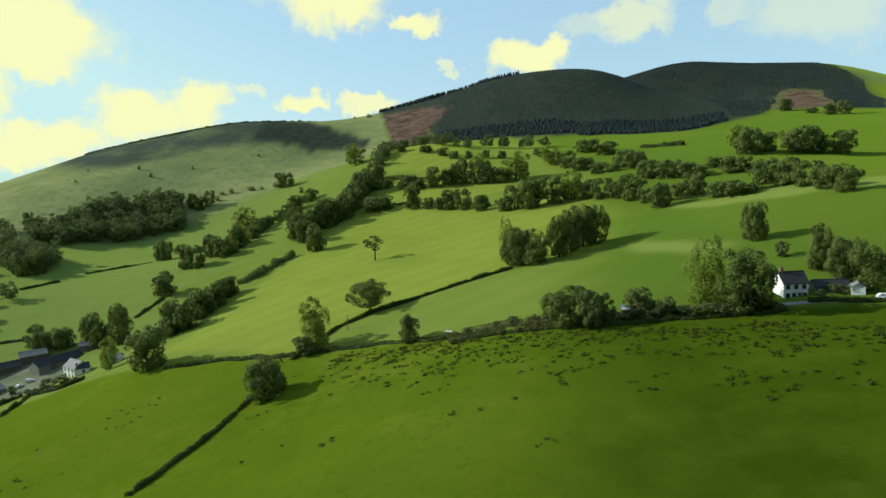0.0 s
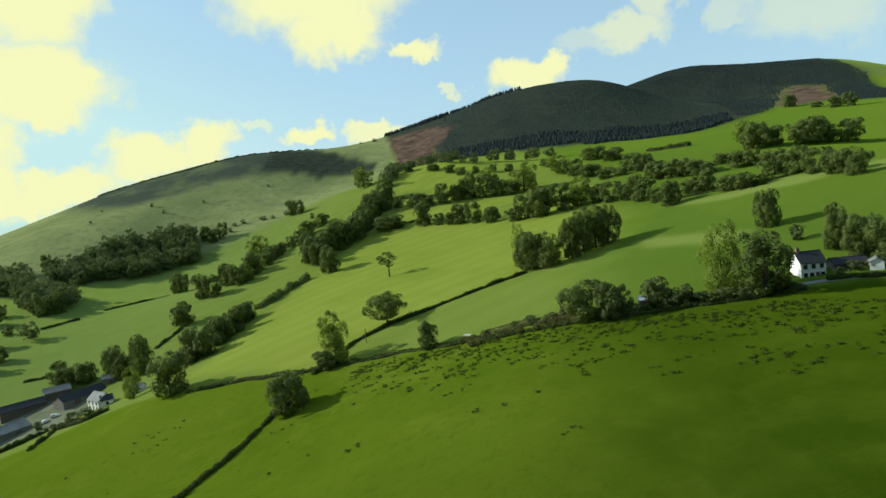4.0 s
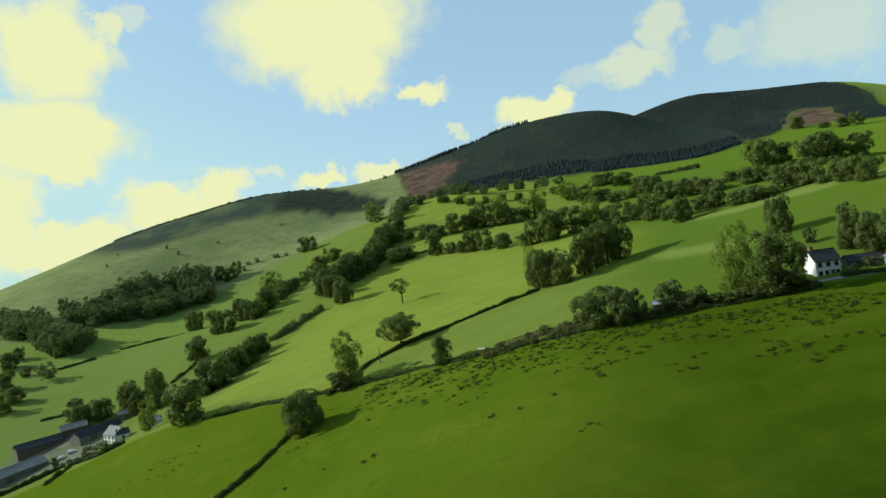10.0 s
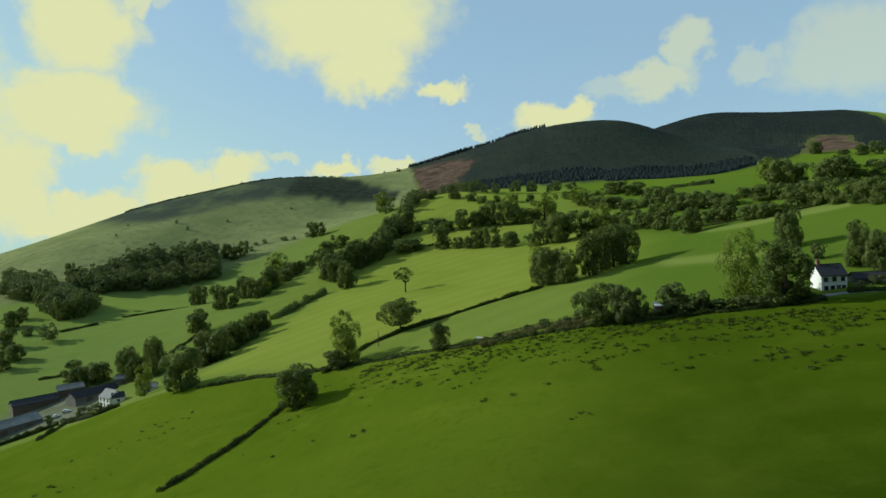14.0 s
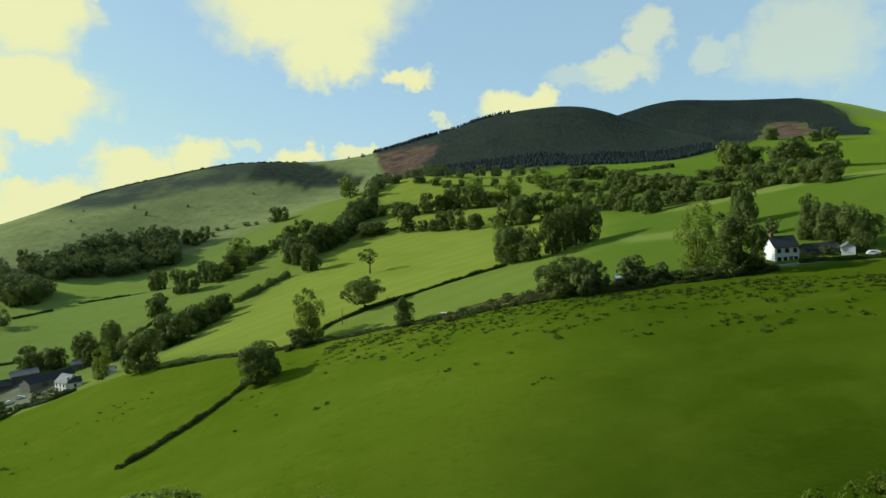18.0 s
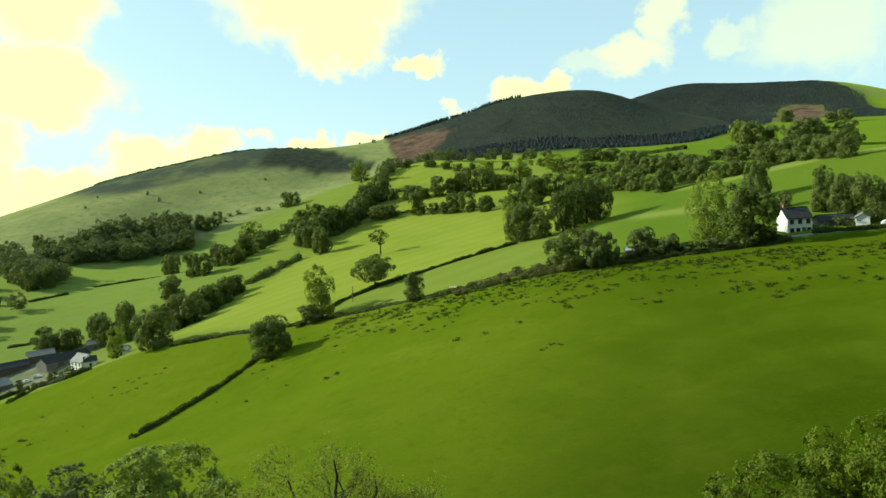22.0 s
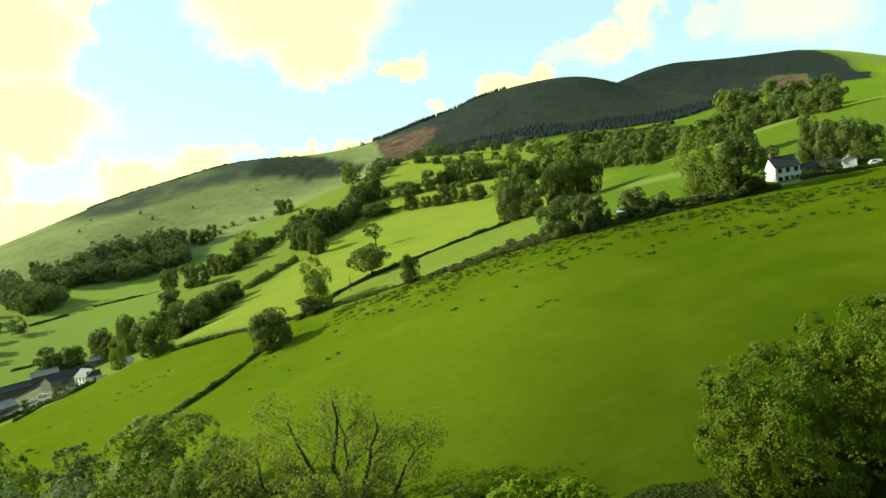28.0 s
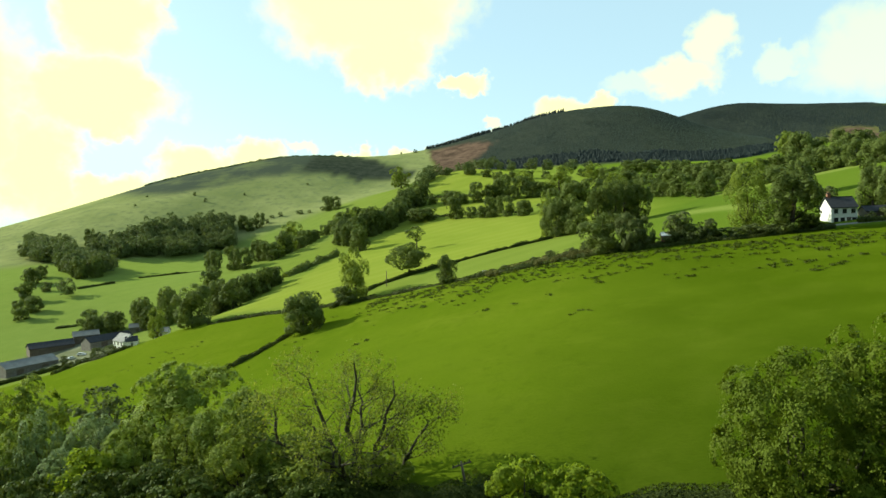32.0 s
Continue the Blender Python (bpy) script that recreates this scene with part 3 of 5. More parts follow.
def row_of_trees(corners, gap, low, high, kinds, seed, group, spread=2.0, label=""):
    """Trees along a line, a gap apart, their heights between low and high."""
    rng = random.Random(seed)
    for (xa, ya), (xb, yb) in zip(corners, corners[1:]):
        far = math.hypot(xb - xa, yb - ya)
        n = max(1, round(far / gap))
        for k in range(n):
            t = (k + rng.uniform(0.2, 0.8)) / n
            h = rng.uniform(low, high)
            tree(rng.choice(kinds), xa + t * (xb - xa) + rng.uniform(-spread, spread), ya + t * (yb - ya) + rng.uniform(-spread, spread),
                 h, h * rng.uniform(0.8, 1.15), rng.uniform(0, 360), label, group)


def woodland(name, spots, label, seed, leaf=LEAF):
    """Far trees that run together: many crowns joined in one mesh."""
    rng = np.random.default_rng(seed)
    shapes = [crown(900 + k, 1.0, 1.0, 0.0, 14, 1700, 0.07)[0] for k in range(4)]
    parts = []
    for x, y, h, w in spots:
        v = shapes[rng.integers(4)]
        a = rng.uniform(0, 6.28)
        q = np.stack([math.cos(a) * v[:, 0] - math.sin(a) * v[:, 1], math.sin(a) * v[:, 0] + math.cos(a) * v[:, 1], v[:, 2]], 1)
        parts.append(q * np.array([w, w, h]) + np.array([x, y, ground_at(x, y) - 0.3]))
    v = np.concatenate(parts)
    return tagged(part(name, mesh(name, v, np.arange(len(v)).reshape(-1, 4)), leaf), label, "woodland", kind="stuff")


def wood(plot, gap, low, high, name, label, seed):
    """A wood spread over a plot."""
    rng = random.Random(seed)
    xs, ys = [c[0] for c in plot], [c[1] for c in plot]
    spots = []
    for gx in np.arange(min(xs), max(xs), gap):
        for gy in np.arange(min(ys), max(ys), gap):
            x, y = gx + rng.uniform(-0.45, 0.45) * gap, gy + rng.uniform(-0.45, 0.45) * gap
            if inside(np.array(x), np.array(y), plot) > 0:
                h = rng.uniform(low, high)
                spots.append((x, y, h, h * rng.uniform(0.8, 1.05)))
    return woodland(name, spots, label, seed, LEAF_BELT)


def belt(corners, gap, low, high, name, label, seed, spread):
    """A far belt of trees along a line."""
    rng = random.Random(seed)
    spots = []
    for (xa, ya), (xb, yb) in zip(corners, corners[1:]):
        n = max(1, round(math.hypot(xb - xa, yb - ya) / gap))
        for k in range(n):
            t, h = (k + rng.uniform(0.2, 0.8)) / n, rng.uniform(low, high)
            spots.append((xa + t * (xb - xa) + rng.uniform(-spread, spread), ya + t * (yb - ya) + rng.uniform(-spread, spread), h, h * rng.uniform(0.8, 1.15)))
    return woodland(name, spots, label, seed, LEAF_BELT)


def hedge(corners, h, w, label, seed, leaf=LEAF_HEDGE, size=0.45, gaps=0.0, name="hedge"):
    """A hedge along a line: a lumpy core clothed in leaf sprays."""
    rng = np.random.default_rng(seed)
    pts, nrm, core = [], [], []
    for (xa, ya), (xb, yb) in zip(corners, corners[1:]):
        far = math.hypot(xb - xa, yb - ya)
        side = np.array([-(yb - ya), xb - xa]) / far
        n = max(2, int(far / 1.6))
        ring, line = [], []
        for k in range(n + 1):
            t = k / n
            x, y = xa + t * (xb - xa), ya + t * (yb - ya)
            sway = 0.5 * w * noise.noise((x * 0.13, y * 0.13, seed + 2.5))
            x, y = x + side[0] * sway, y + side[1] * sway
            up = h * max(0.3, 0.75 + 0.7 * noise.noise((x * 0.15, y * 0.15, seed)) + 0.5 * noise.noise((x * 0.5, y * 0.5, seed)))
            if gaps and noise.noise((x * 0.11, y * 0.11, seed + 5.5)) > 1 - 2 * gaps:
                up *= 0.25
            ring.append(up)
            z = ground_at(x, y)
            for s, u in ((-0.42, -0.15), (-0.36, 0.55), (0.0, 0.85), (0.36, 0.55), (0.42, -0.15)):
                line.append((x + side[0] * s * w, y + side[1] * s * w, z + u * up))
        core.append((line, [(5 * k + j, 5 * k + j + 1, 5 * k + j + 6, 5 * k + j + 5) for k in range(n) for j in range(4)]))
        m = int(far * (2 * h + w) / (size * size) * 1.2)
        t, a = rng.random(m), rng.uniform(0, math.pi, m)
        ups = np.interp(t, np.linspace(0, 1, n + 1), ring)
        drift = 0.5 * w * np.array([noise.noise(((xa + k * (xb - xa)) * 0.13, (ya + k * (yb - ya)) * 0.13, seed + 2.5)) for k in t])
        off, rise = drift + np.cos(a) * w / 2, np.sin(a) ** 0.6 * ups
        x, y = xa + t * (xb - xa) + side[0] * off, ya + t * (yb - ya) + side[1] * off
        z = height(x, y) + rise * rng.uniform(0.85, 1.08, m)
        pts.append(np.stack([x, y, z], 1))
        nrm.append(np.stack([side[0] * np.cos(a), side[1] * np.cos(a), np.sin(a)], 1))
    p, q = np.concatenate(pts), np.concatenate(nrm)
    x0, y0 = corners[0]
    base = Vector((x0, y0, ground_at(x0, y0)))
    ob = new(name)
    ob.location = base
    v, f = sprays(rng, p - np.array(base), q, size * rng.uniform(0.6, 1.2, len(p)))
    part("foliage", mesh("foliage", v, f), leaf, ob)
    cv, cf = join(core)
    part("core", mesh("core", [Vector(c) - base for c in cv], cf, True), leaf, ob)
    return tagged(ob, label, "hedge", "field hedges")


# ---------------------------------------------------------------- forest on the hill
def plantation(name, plot, gap, low, high, wide, mat, label, seed, holes=()):
    """Spruces too many to count: each a lower and an upper skirt of boughs."""
    rng = np.random.default_rng(seed)
    xs, ys = [c[0] for c in plot], [c[1] for c in plot]
    gx, gy = np.meshgrid(np.arange(min(xs), max(xs), gap), np.arange(min(ys), max(ys), gap))
    x, y = (g.ravel() + rng.uniform(-0.45, 0.45, g.size) * gap for g in (gx, gy))
    sway = np.array([noise.noise((a * 0.03, b * 0.03, seed + 0.5)) for a, b in zip(x, y)])
    ok = inside(x + 11 * sway, y + 11 * sway, plot) > 0
    for hole in holes:
        ok &= inside(x, y, hole) < 0.5
    x, y = x[ok], y[ok]
    clump = np.array([noise.noise((a * 0.02, b * 0.02, seed)) for a, b in zip(x, y)])
    h = rng.uniform(low, high, len(x)) * (1 + 0.3 * clump)
    z = height(x, y) - 0.5
    verts, faces = [], []
    for k in range(len(x)):
        r, turn = h[k] * wide, rng.uniform(0, 6.28)
        for z0, z1, rr in ((0.0, 0.7, 1.0), (0.4, 1.0, 0.6)):
            n = len(verts)
            for j in range(5):
                a = turn + j * 1.2566 + z0
                verts.append((x[k] + rr * r * math.cos(a), y[k] + rr * r * math.sin(a), z[k] + z0 * h[k]))
            verts.append((x[k], y[k], z[k] + z1 * h[k]))
            faces += [(n + j, n + (j + 1) % 5, n + 5) for j in range(5)]
    return tagged(part(name, mesh(name, verts, faces), mat), label, "forest", kind="stuff")


DOME = [(14, 842), (110, 850), (244, 808), (323, 830), (405, 872), (440, 960), (470, 1050), (400, 1140), (300, 1190), (180, 1210), (60, 1225), (-40, 1240), (-78, 1215), (-70, 1180), (10, 1150), (45, 1080), (30, 990), (16, 900)]
FRINGE = [(14, 838), (110, 845), (244, 803), (323, 826), (405, 866), (425, 925), (330, 890), (230, 880), (120, 905), (30, 910)]
CREST = [(-79, 1212), (-72, 1175), (20, 1165), (60, 1178), (180, 1160), (180, 1172), (60, 1200), (-40, 1212)]
FAR_HILL = [(430, 890), (458, 890), (501, 935), (659, 1211), (700, 1237), (737, 1200), (618, 977), (580, 913), (583, 891), (617, 864), (712, 998), (812, 1192), (852, 1255), (866, 1340), (876, 1640), (480, 1700), (420, 1500), (455, 1250), (470, 1060), (445, 960)]
plantation("young_plantation", DOME, 3.3, 1.0, 1.5, 1.3, YOUNG, "smooth young conifer plantation over the domed hill", 7, (FRINGE,))
plantation("conifer_forest", FRINGE, 4.0, 3.5, 5.5, 0.85, NEEDLE, "dark mature conifer forest along the foot of the hill", 8)
plantation("conifer_belt", CREST, 4.0, 6, 8.5, 0.42, NEEDLE, "dark belt of conifers along the hill crest", 9)
plantation("conifer_forest", FAR_HILL, 4.0, 1.5, 2.3, 1.1, NEEDLE, "dark conifer forest covering the far hill", 10)


# ---------------------------------------------------------------- buildings
def box(bm, x0, x1, y0, y1, z0, z1):
    v = [bm.verts.new(p) for p in ((x0, y0, z0), (x1, y0, z0), (x1, y1, z0), (x0, y1, z0), (x0, y0, z1), (x1, y0, z1), (x1, y1, z1), (x0, y1, z1))]
    for f in ((3, 2, 1, 0), (4, 5, 6, 7), (0, 1, 5, 4), (1, 2, 6, 5), (2, 3, 7, 6), (3, 0, 4, 7)):
        bm.faces.new([v[i] for i in f])


def block(x0, x1, y0, y1, z0, z1, soft=0.0):
    bm = bmesh.new()
    box(bm, x0, x1, y0, y1, z0, z1)
    if soft:
        bmesh.ops.bevel(bm, geom=bm.edges[:], offset=soft, segments=2, affect="EDGES")
    return bm


def gabled_shell(length, depth, eaves, ridge, foot=-1.2):
    """Walls of a house with gables at both ends; its front lies along +x at y = 0."""
    bm = bmesh.new()
    lo = [bm.verts.new(p) for p in ((0, 0, foot), (length, 0, foot), (length, depth, foot), (0, depth, foot))]
    hi = [bm.verts.new(p) for p in ((0, 0, eaves), (length, 0, eaves), (length, depth, eaves), (0, depth, eaves))]
    top = [bm.verts.new((0, depth / 2, ridge)), bm.verts.new((length, depth / 2, ridge))]
    bm.faces.new((lo[0], lo[1], hi[1], hi[0])), bm.faces.new((lo[2], lo[3], hi[3], hi[2]))
    bm.faces.new((lo[1], lo[2], hi[2], top[1], hi[1])), bm.faces.new((lo[3], lo[0], hi[0], top[0], hi[3]))
    bm.faces.new((lo[3], lo[2], lo[1], lo[0]))
    return bm


def roof_slab(length, depth, eaves, ridge, side, over=0.3, thick=0.18):
    """One slope of a roof, overhanging eaves and gables."""
    bm = bmesh.new()
    run = depth / 2
    fall = (ridge - eaves) / run
    ya, za = -over, eaves - over * fall
    pts = [(-over, ya, za), (length + over, ya, za), (length + over, run, ridge), (-over, run, ridge)]
    if side:
        pts = [(x, depth - y, z) for x, y, z in pts]
    lo = [bm.verts.new((x, y, z + 0.02)) for x, y, z in pts]
    hi = [bm.verts.new((x, y, z + 0.02 + thick)) for x, y, z in pts]
    bm.faces.new(hi if not side else hi[::-1]), bm.faces.new(lo[::-1] if not side else lo)
    for k in range(4):
        bm.faces.new((lo[k], lo[(k + 1) % 4], hi[(k + 1) % 4], hi[k]))
    bmesh.ops.recalc_face_normals(bm, faces=bm.faces[:])
    return bm


def window(parent, x, z, w, h, y=0.0, axis="front"):
    """A small sash window set in a wall: frame, sill and panes."""
    def put(a, b, c, d, e, f):
        return block(a, b, c, d, e, f) if axis == "front" else block(c, d, -b, -a, e, f)
    frame_ob = part("window", put(x - w / 2 - 0.06, x + w / 2 + 0.06, y - 0.05, y + 0.05, z - 0.06, z + h + 0.06), TIMBER, parent, "dark window in a white wall")
    part("sill", put(x - w / 2 - 0.12, x + w / 2 + 0.12, y - 0.13, y + 0.05, z - 0.14, z - 0.065), STONE, frame_ob)
    for k in (0, 1):
        part("pane", put(x - w / 2 + 0.03 + k * w / 2, x - 0.03 + k * w / 2, y - 0.075, y - 0.052, z, z + h), PANE, frame_ob)


def house(name, x, y, z, turn, length, depth, eaves, ridge, wall, roof, label, windows=(), doors=(), chimneys=(), category="house", gable_windows=()):
    ob = new(name)
    ob.matrix_basis = pose(x, y, z, 0, 0, turn)
    part("wall", gabled_shell(length, depth, eaves, ridge), wall, ob)
    for side in (0, 1):
        part("roof", roof_slab(length, depth, eaves, ridge, side), roof, ob)
    part("ridge", block(-0.3, length + 0.3, depth / 2 - 0.16, depth / 2 + 0.16, ridge + 0.08, ridge + 0.28, 0.05), roof, ob)
    for wx, wz, ww, wh in windows:
        window(ob, wx, wz, ww, wh)
    for wx, wz, ww, wh in gable_windows:
        window(ob, wx, wz, ww, wh, axis="gable")
    for dx, dw, dh in doors:
        d = part("door", block(dx - dw / 2, dx + dw / 2, -0.08, 0.04, -0.2, dh), TIMBER, ob, "dark timber door")
        part("lintel", block(dx - dw / 2 - 0.15, dx + dw / 2 + 0.15, -0.06, 0.04, dh + 0.01, dh + 0.2), STONE, d)
    for cx in chimneys:
        c = part("chimney", block(cx - 0.4, cx + 0.4, depth / 2 - 0.35, depth / 2 + 0.35, ridge - 0.6, ridge + 1.0, 0.03), BRICK, ob, "brick chimney stack")
        part("cap", block(cx - 0.47, cx + 0.47, depth / 2 - 0.42, depth / 2 + 0.42, ridge + 1.0, ridge + 1.12), STONE, c)
        for k in (-0.18, 0.18):
            bm = bmesh.new()
            bmesh.ops.create_cone(bm, cap_ends=True, segments=10, radius1=0.13, radius2=0.1, depth=0.4, matrix=Matrix.Translation((cx + k, depth / 2, ridge + 1.32)))
            part("chimney_pot", bm, BRICK, c)
    return tagged(ob, label, category)
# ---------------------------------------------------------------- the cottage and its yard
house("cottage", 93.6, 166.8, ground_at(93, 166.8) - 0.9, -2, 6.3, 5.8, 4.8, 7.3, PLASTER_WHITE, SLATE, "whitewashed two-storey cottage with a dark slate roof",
      windows=[(1.1, 0.9, 0.95, 1.2), (2.7, 0.9, 0.95, 1.2), (5.5, 0.9, 0.95, 1.2), (1.1, 3.3, 0.9, 1.0), (3.2, 3.3, 0.9, 1.0), (5.3, 3.3, 0.9, 1.0)],
      doors=[(4.2, 1.0, 2.05)], chimneys=[0.7])
house("outbuilding", 102.4, 167.0, ground_at(104, 167) - 0.9, -8, 8.5, 5, 2.3, 3.6, STONE, SLATE, "low dark stone outbuilding beside the white cottage", doors=[(2.0, 1.2, 1.9)], category="outbuilding")
house("garden_shed", 111.0, 160.5, ground_at(111, 161) - 0.3, 62, 3.6, 3.0, 2.2, 3.1, PAINT_WHITE, SHEET_GREY, "small white-walled shed beyond the cottage", doors=[(1.8, 0.9, 1.8)], category="shed")


def ribbon(name, corners, width, mat, label, category, lift=0.05):
    """A strip of road laid over the ground."""
    pts = []
    for (xa, ya), (xb, yb) in zip(corners, corners[1:]):
        n = max(2, int(math.hypot(xb - xa, yb - ya) / 2))
        pts += [(xa + (xb - xa) * k / n, ya + (yb - ya) * k / n) for k in range(n)]
    pts.append(corners[-1])
    verts, faces = [], []
    for k, (x, y) in enumerate(pts):
        a, b = pts[max(k - 1, 0)], pts[min(k + 1, len(pts) - 1)]
        d = math.hypot(b[0] - a[0], b[1] - a[1])
        sx, sy = -(b[1] - a[1]) / d, (b[0] - a[0]) / d
        for j in range(7):
            s = (j / 6 - 0.5) * width
            px, py = x + sx * s, y + sy * s
            verts.append((px, py, ground_at(px, py) + (lift if 0 < j < 6 else -0.3)))
        if k:
            faces += [(7 * k - 7 + j, 7 * k - 6 + j, 7 * k + 1 + j, 7 * k + j) for j in range(6)]
    return tagged(part(name, mesh(name, verts, faces, True), mat), label, category, kind="structure")


def car(x, y, turn):
    """A small hatchback seen from far off."""
    ob = new("car")
    ob.matrix_basis = pose(x, y, ground_at(x, y) + 0.08, 0, 0, turn)
    side = [(-1.95, 0.3), (1.95, 0.3), (2.0, 0.75), (1.1, 0.95), (0.45, 1.42), (-1.2, 1.45), (-1.9, 0.95)]
    bm = bmesh.new()
    rings = [[bm.verts.new((px, s * (0.82 if pz < 1.2 else 0.62), pz)) for px, pz in side] for s in (-1, 1)]
    bm.faces.new(rings[0]), bm.faces.new(rings[1][::-1])
    for k in range(len(side)):
        bm.faces.new((rings[0][k], rings[1][k], rings[1][(k + 1) % 7], rings[0][(k + 1) % 7]))
    bmesh.ops.recalc_face_normals(bm, faces=bm.faces[:])
    bmesh.ops.bevel(bm, geom=bm.edges[:], offset=0.07, segments=2, affect="EDGES")
    body = part("body", bm, PAINT_WHITE, ob)
    for s in (-1, 1):
        part("side_window", mesh("side_window", [(-1.3, s * 0.77, 1.0), (0.75, s * 0.77, 1.0), (0.3, s * 0.68, 1.34), (-1.1, s * 0.68, 1.34)], [(0, 1, 2, 3)]), PANE, body)
        for px in (-1.2, 1.25):
            bm = bmesh.new()
            bmesh.ops.create_cone(bm, cap_ends=True, segments=16, radius1=0.31, radius2=0.31, depth=0.2, matrix=Matrix.LocRotScale((px, s * 0.76, 0.23), Euler((radians(90), 0, 0)), None))
            part("wheel", bm, RUBBER, ob)
    return tagged(ob, "small white car parked on the gravel lane", "car")


car(113.0, 156.0, -25)
ribbon("lane", [(91, 162.6), (100, 160.8), (109, 157.4), (118, 153), (135, 145), (180, 125)], 3.0, TARMAC, "pale gravel lane leading to the cottage", "road")
house("field_shed", 52.3, 170.6, ground_at(52, 171), -8, 4.0, 3.0, 2.0, 2.7, BRICK, PAINT_WHITE, "small red field shed with a pale roof among the scrub", category="shed")


def trough(x, y, turn):
    ob = new("feed_trough")
    ob.matrix_basis = pose(x, y, ground_at(x, y), 0, 0, turn)
    bm = block(-1.2, 1.2, -0.35, 0.35, 0.3, 0.75, 0.05)
    top = max(bm.faces, key=lambda q: q.calc_center_median().z)
    bmesh.ops.inset_individual(bm, faces=[top], thickness=0.06)
    bmesh.ops.translate(bm, verts=top.verts[:], vec=(0, 0, -0.35))
    part("basin", bm, PAINT_WHITE, ob)
    for px in (-0.9, 0.9):
        part("leg", block(px - 0.06, px + 0.06, -0.3, 0.3, -0.1, 0.3), TIMBER, ob)
    return tagged(ob, "white feed trough by the hedge bank", "trough")


trough(6.5, 193.5, -28)

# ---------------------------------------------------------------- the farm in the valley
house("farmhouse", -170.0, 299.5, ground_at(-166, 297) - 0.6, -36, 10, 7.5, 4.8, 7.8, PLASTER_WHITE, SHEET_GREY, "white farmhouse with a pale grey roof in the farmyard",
      windows=[(1.6, 0.9, 1.0, 1.2), (8.2, 0.9, 1.0, 1.2), (1.6, 3.1, 1.0, 1.1), (5.0, 3.1, 1.0, 1.1), (8.2, 3.1, 1.0, 1.1)], doors=[(5.0, 1.0, 2.05)])
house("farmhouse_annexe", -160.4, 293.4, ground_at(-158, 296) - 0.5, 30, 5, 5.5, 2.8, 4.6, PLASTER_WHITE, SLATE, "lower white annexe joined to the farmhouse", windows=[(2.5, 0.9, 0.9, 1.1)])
house("barn", -187, 309, ground_at(-185, 316) - 0.4, 58, 22, 9, 3.4, 5.8, STONE, SLATE, "long stone barn with a dark slate roof", doors=[(7, 3, 2.8), (14, 1.4, 2.2)], category="barn")
house("barn", -206, 276, ground_at(-206, 288) - 0.6, 62, 23, 11, 3.8, 6.2, STONE, SHEET_GREY, "long farm shed with a weathered grey sheet roof", doors=[(6, 3, 2.8), (17, 3, 2.8)], category="barn")
house("barn", -218, 309, ground_at(-212, 318) - 0.6, 44, 20, 9, 3.6, 5.8, TIMBER, SLATE, "dark timber-clad barn behind the farmyard", doors=[(6, 3, 2.8)], category="barn")
house("barn", -206, 326, ground_at(-202, 332) - 0.6, 36, 12, 8, 3.4, 5.4, TIMBER, SHEET_GREY, "dark lean farm shed with a grey roof", doors=[(6, 3, 2.8)], category="barn")
house("cowshed", -179, 331, ground_at(-175, 334) - 0.4, 20, 9, 5, 2.6, 4.2, STONE, SHEET_GREY, "small stone cowshed with a pale roof", doors=[(4, 1.4, 2)], category="barn")
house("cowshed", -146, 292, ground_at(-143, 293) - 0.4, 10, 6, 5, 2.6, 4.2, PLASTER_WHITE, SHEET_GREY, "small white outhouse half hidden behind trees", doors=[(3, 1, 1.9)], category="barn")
car(-188, 303, 20)
car(-190, 298, 75)
hedge([(97, 161.8), (103, 159.6), (110, 156.2), (118, 152)], 1.5, 1.8, "dark clipped hedge beside the cottage lane", 73, LEAF_HEDGE, 0.35)
for x, y, h, w in ((101.5, 163.5, 2.2, 3), (106, 164.5, 2.8, 4), (109, 163, 2.4, 3.2)):
    tree("shrub", x, y, h, w, x * 17 % 360, "rounded dark shrub in the cottage garden", "trees round the cottage")
hedge([(-150, 280), (-158, 275), (-172, 279), (-180, 287)], 2.0, 2.4, "dark garden hedge in front of the farmhouse", 71, LEAF_HEDGE, 0.45)
hedge([(-180, 283), (-186, 274), (-194, 265), (-204, 256)], 2.4, 3.0, "dark hedge beside the farm track", 72, LEAF_HEDGE, 0.5)
tree("bush", -168, 283, 5, 6.5, 30, "rounded dark bush in the farmhouse garden")
tree("bush", -188, 290, 4, 4.5, 80, "rounded bush in the farmyard")



# ---------------------------------------------------------------- trees and hedges of the fields
tree("broad", -48.6, 189.1, 12.5, 11.9, 47, "round dark green tree standing alone on the field wall", "")
tree("bush", -41.5, 216.4, 6.3, 9.4, 94, "", "")
tree("pale", -37.7, 218.7, 16.9, 10.6, 141, "", "")
tree("oak", -21.7, 245.5, 11.8, 16.1, 188, "spreading domed oak tree beside the field hedge", "")
tree("broad2", -5.6, 197.2, 9.0, 6.9, 235, "small rounded tree on the field bank", "")
tree("thorn", -27.5, 353.6, 13.2, 11.5, 282, "wind-blown lone thorn tree in the middle of the hay field", "")
tree("broad2", -105.8, 242.5, 16.8, 15.2, 329, "", "farm trees")
tree("pale", -138.4, 279.3, 13.5, 8.1, 16, "", "farm trees")
tree("broad", -177.5, 340.8, 17.0, 11.1, 63, "", "farm trees")
tree("broad2", -170.0, 334.8, 15.0, 11.1, 153, "", "farm trees")
tree("broad", -158.3, 332.0, 20.7, 11.2, 110, "", "farm trees")
tree("broad3", -212.2, 349.7, 11.6, 11.4, 157, "", "farm trees")
tree("broad", -204.4, 343.7, 10.2, 11.4, 247, "", "farm trees")
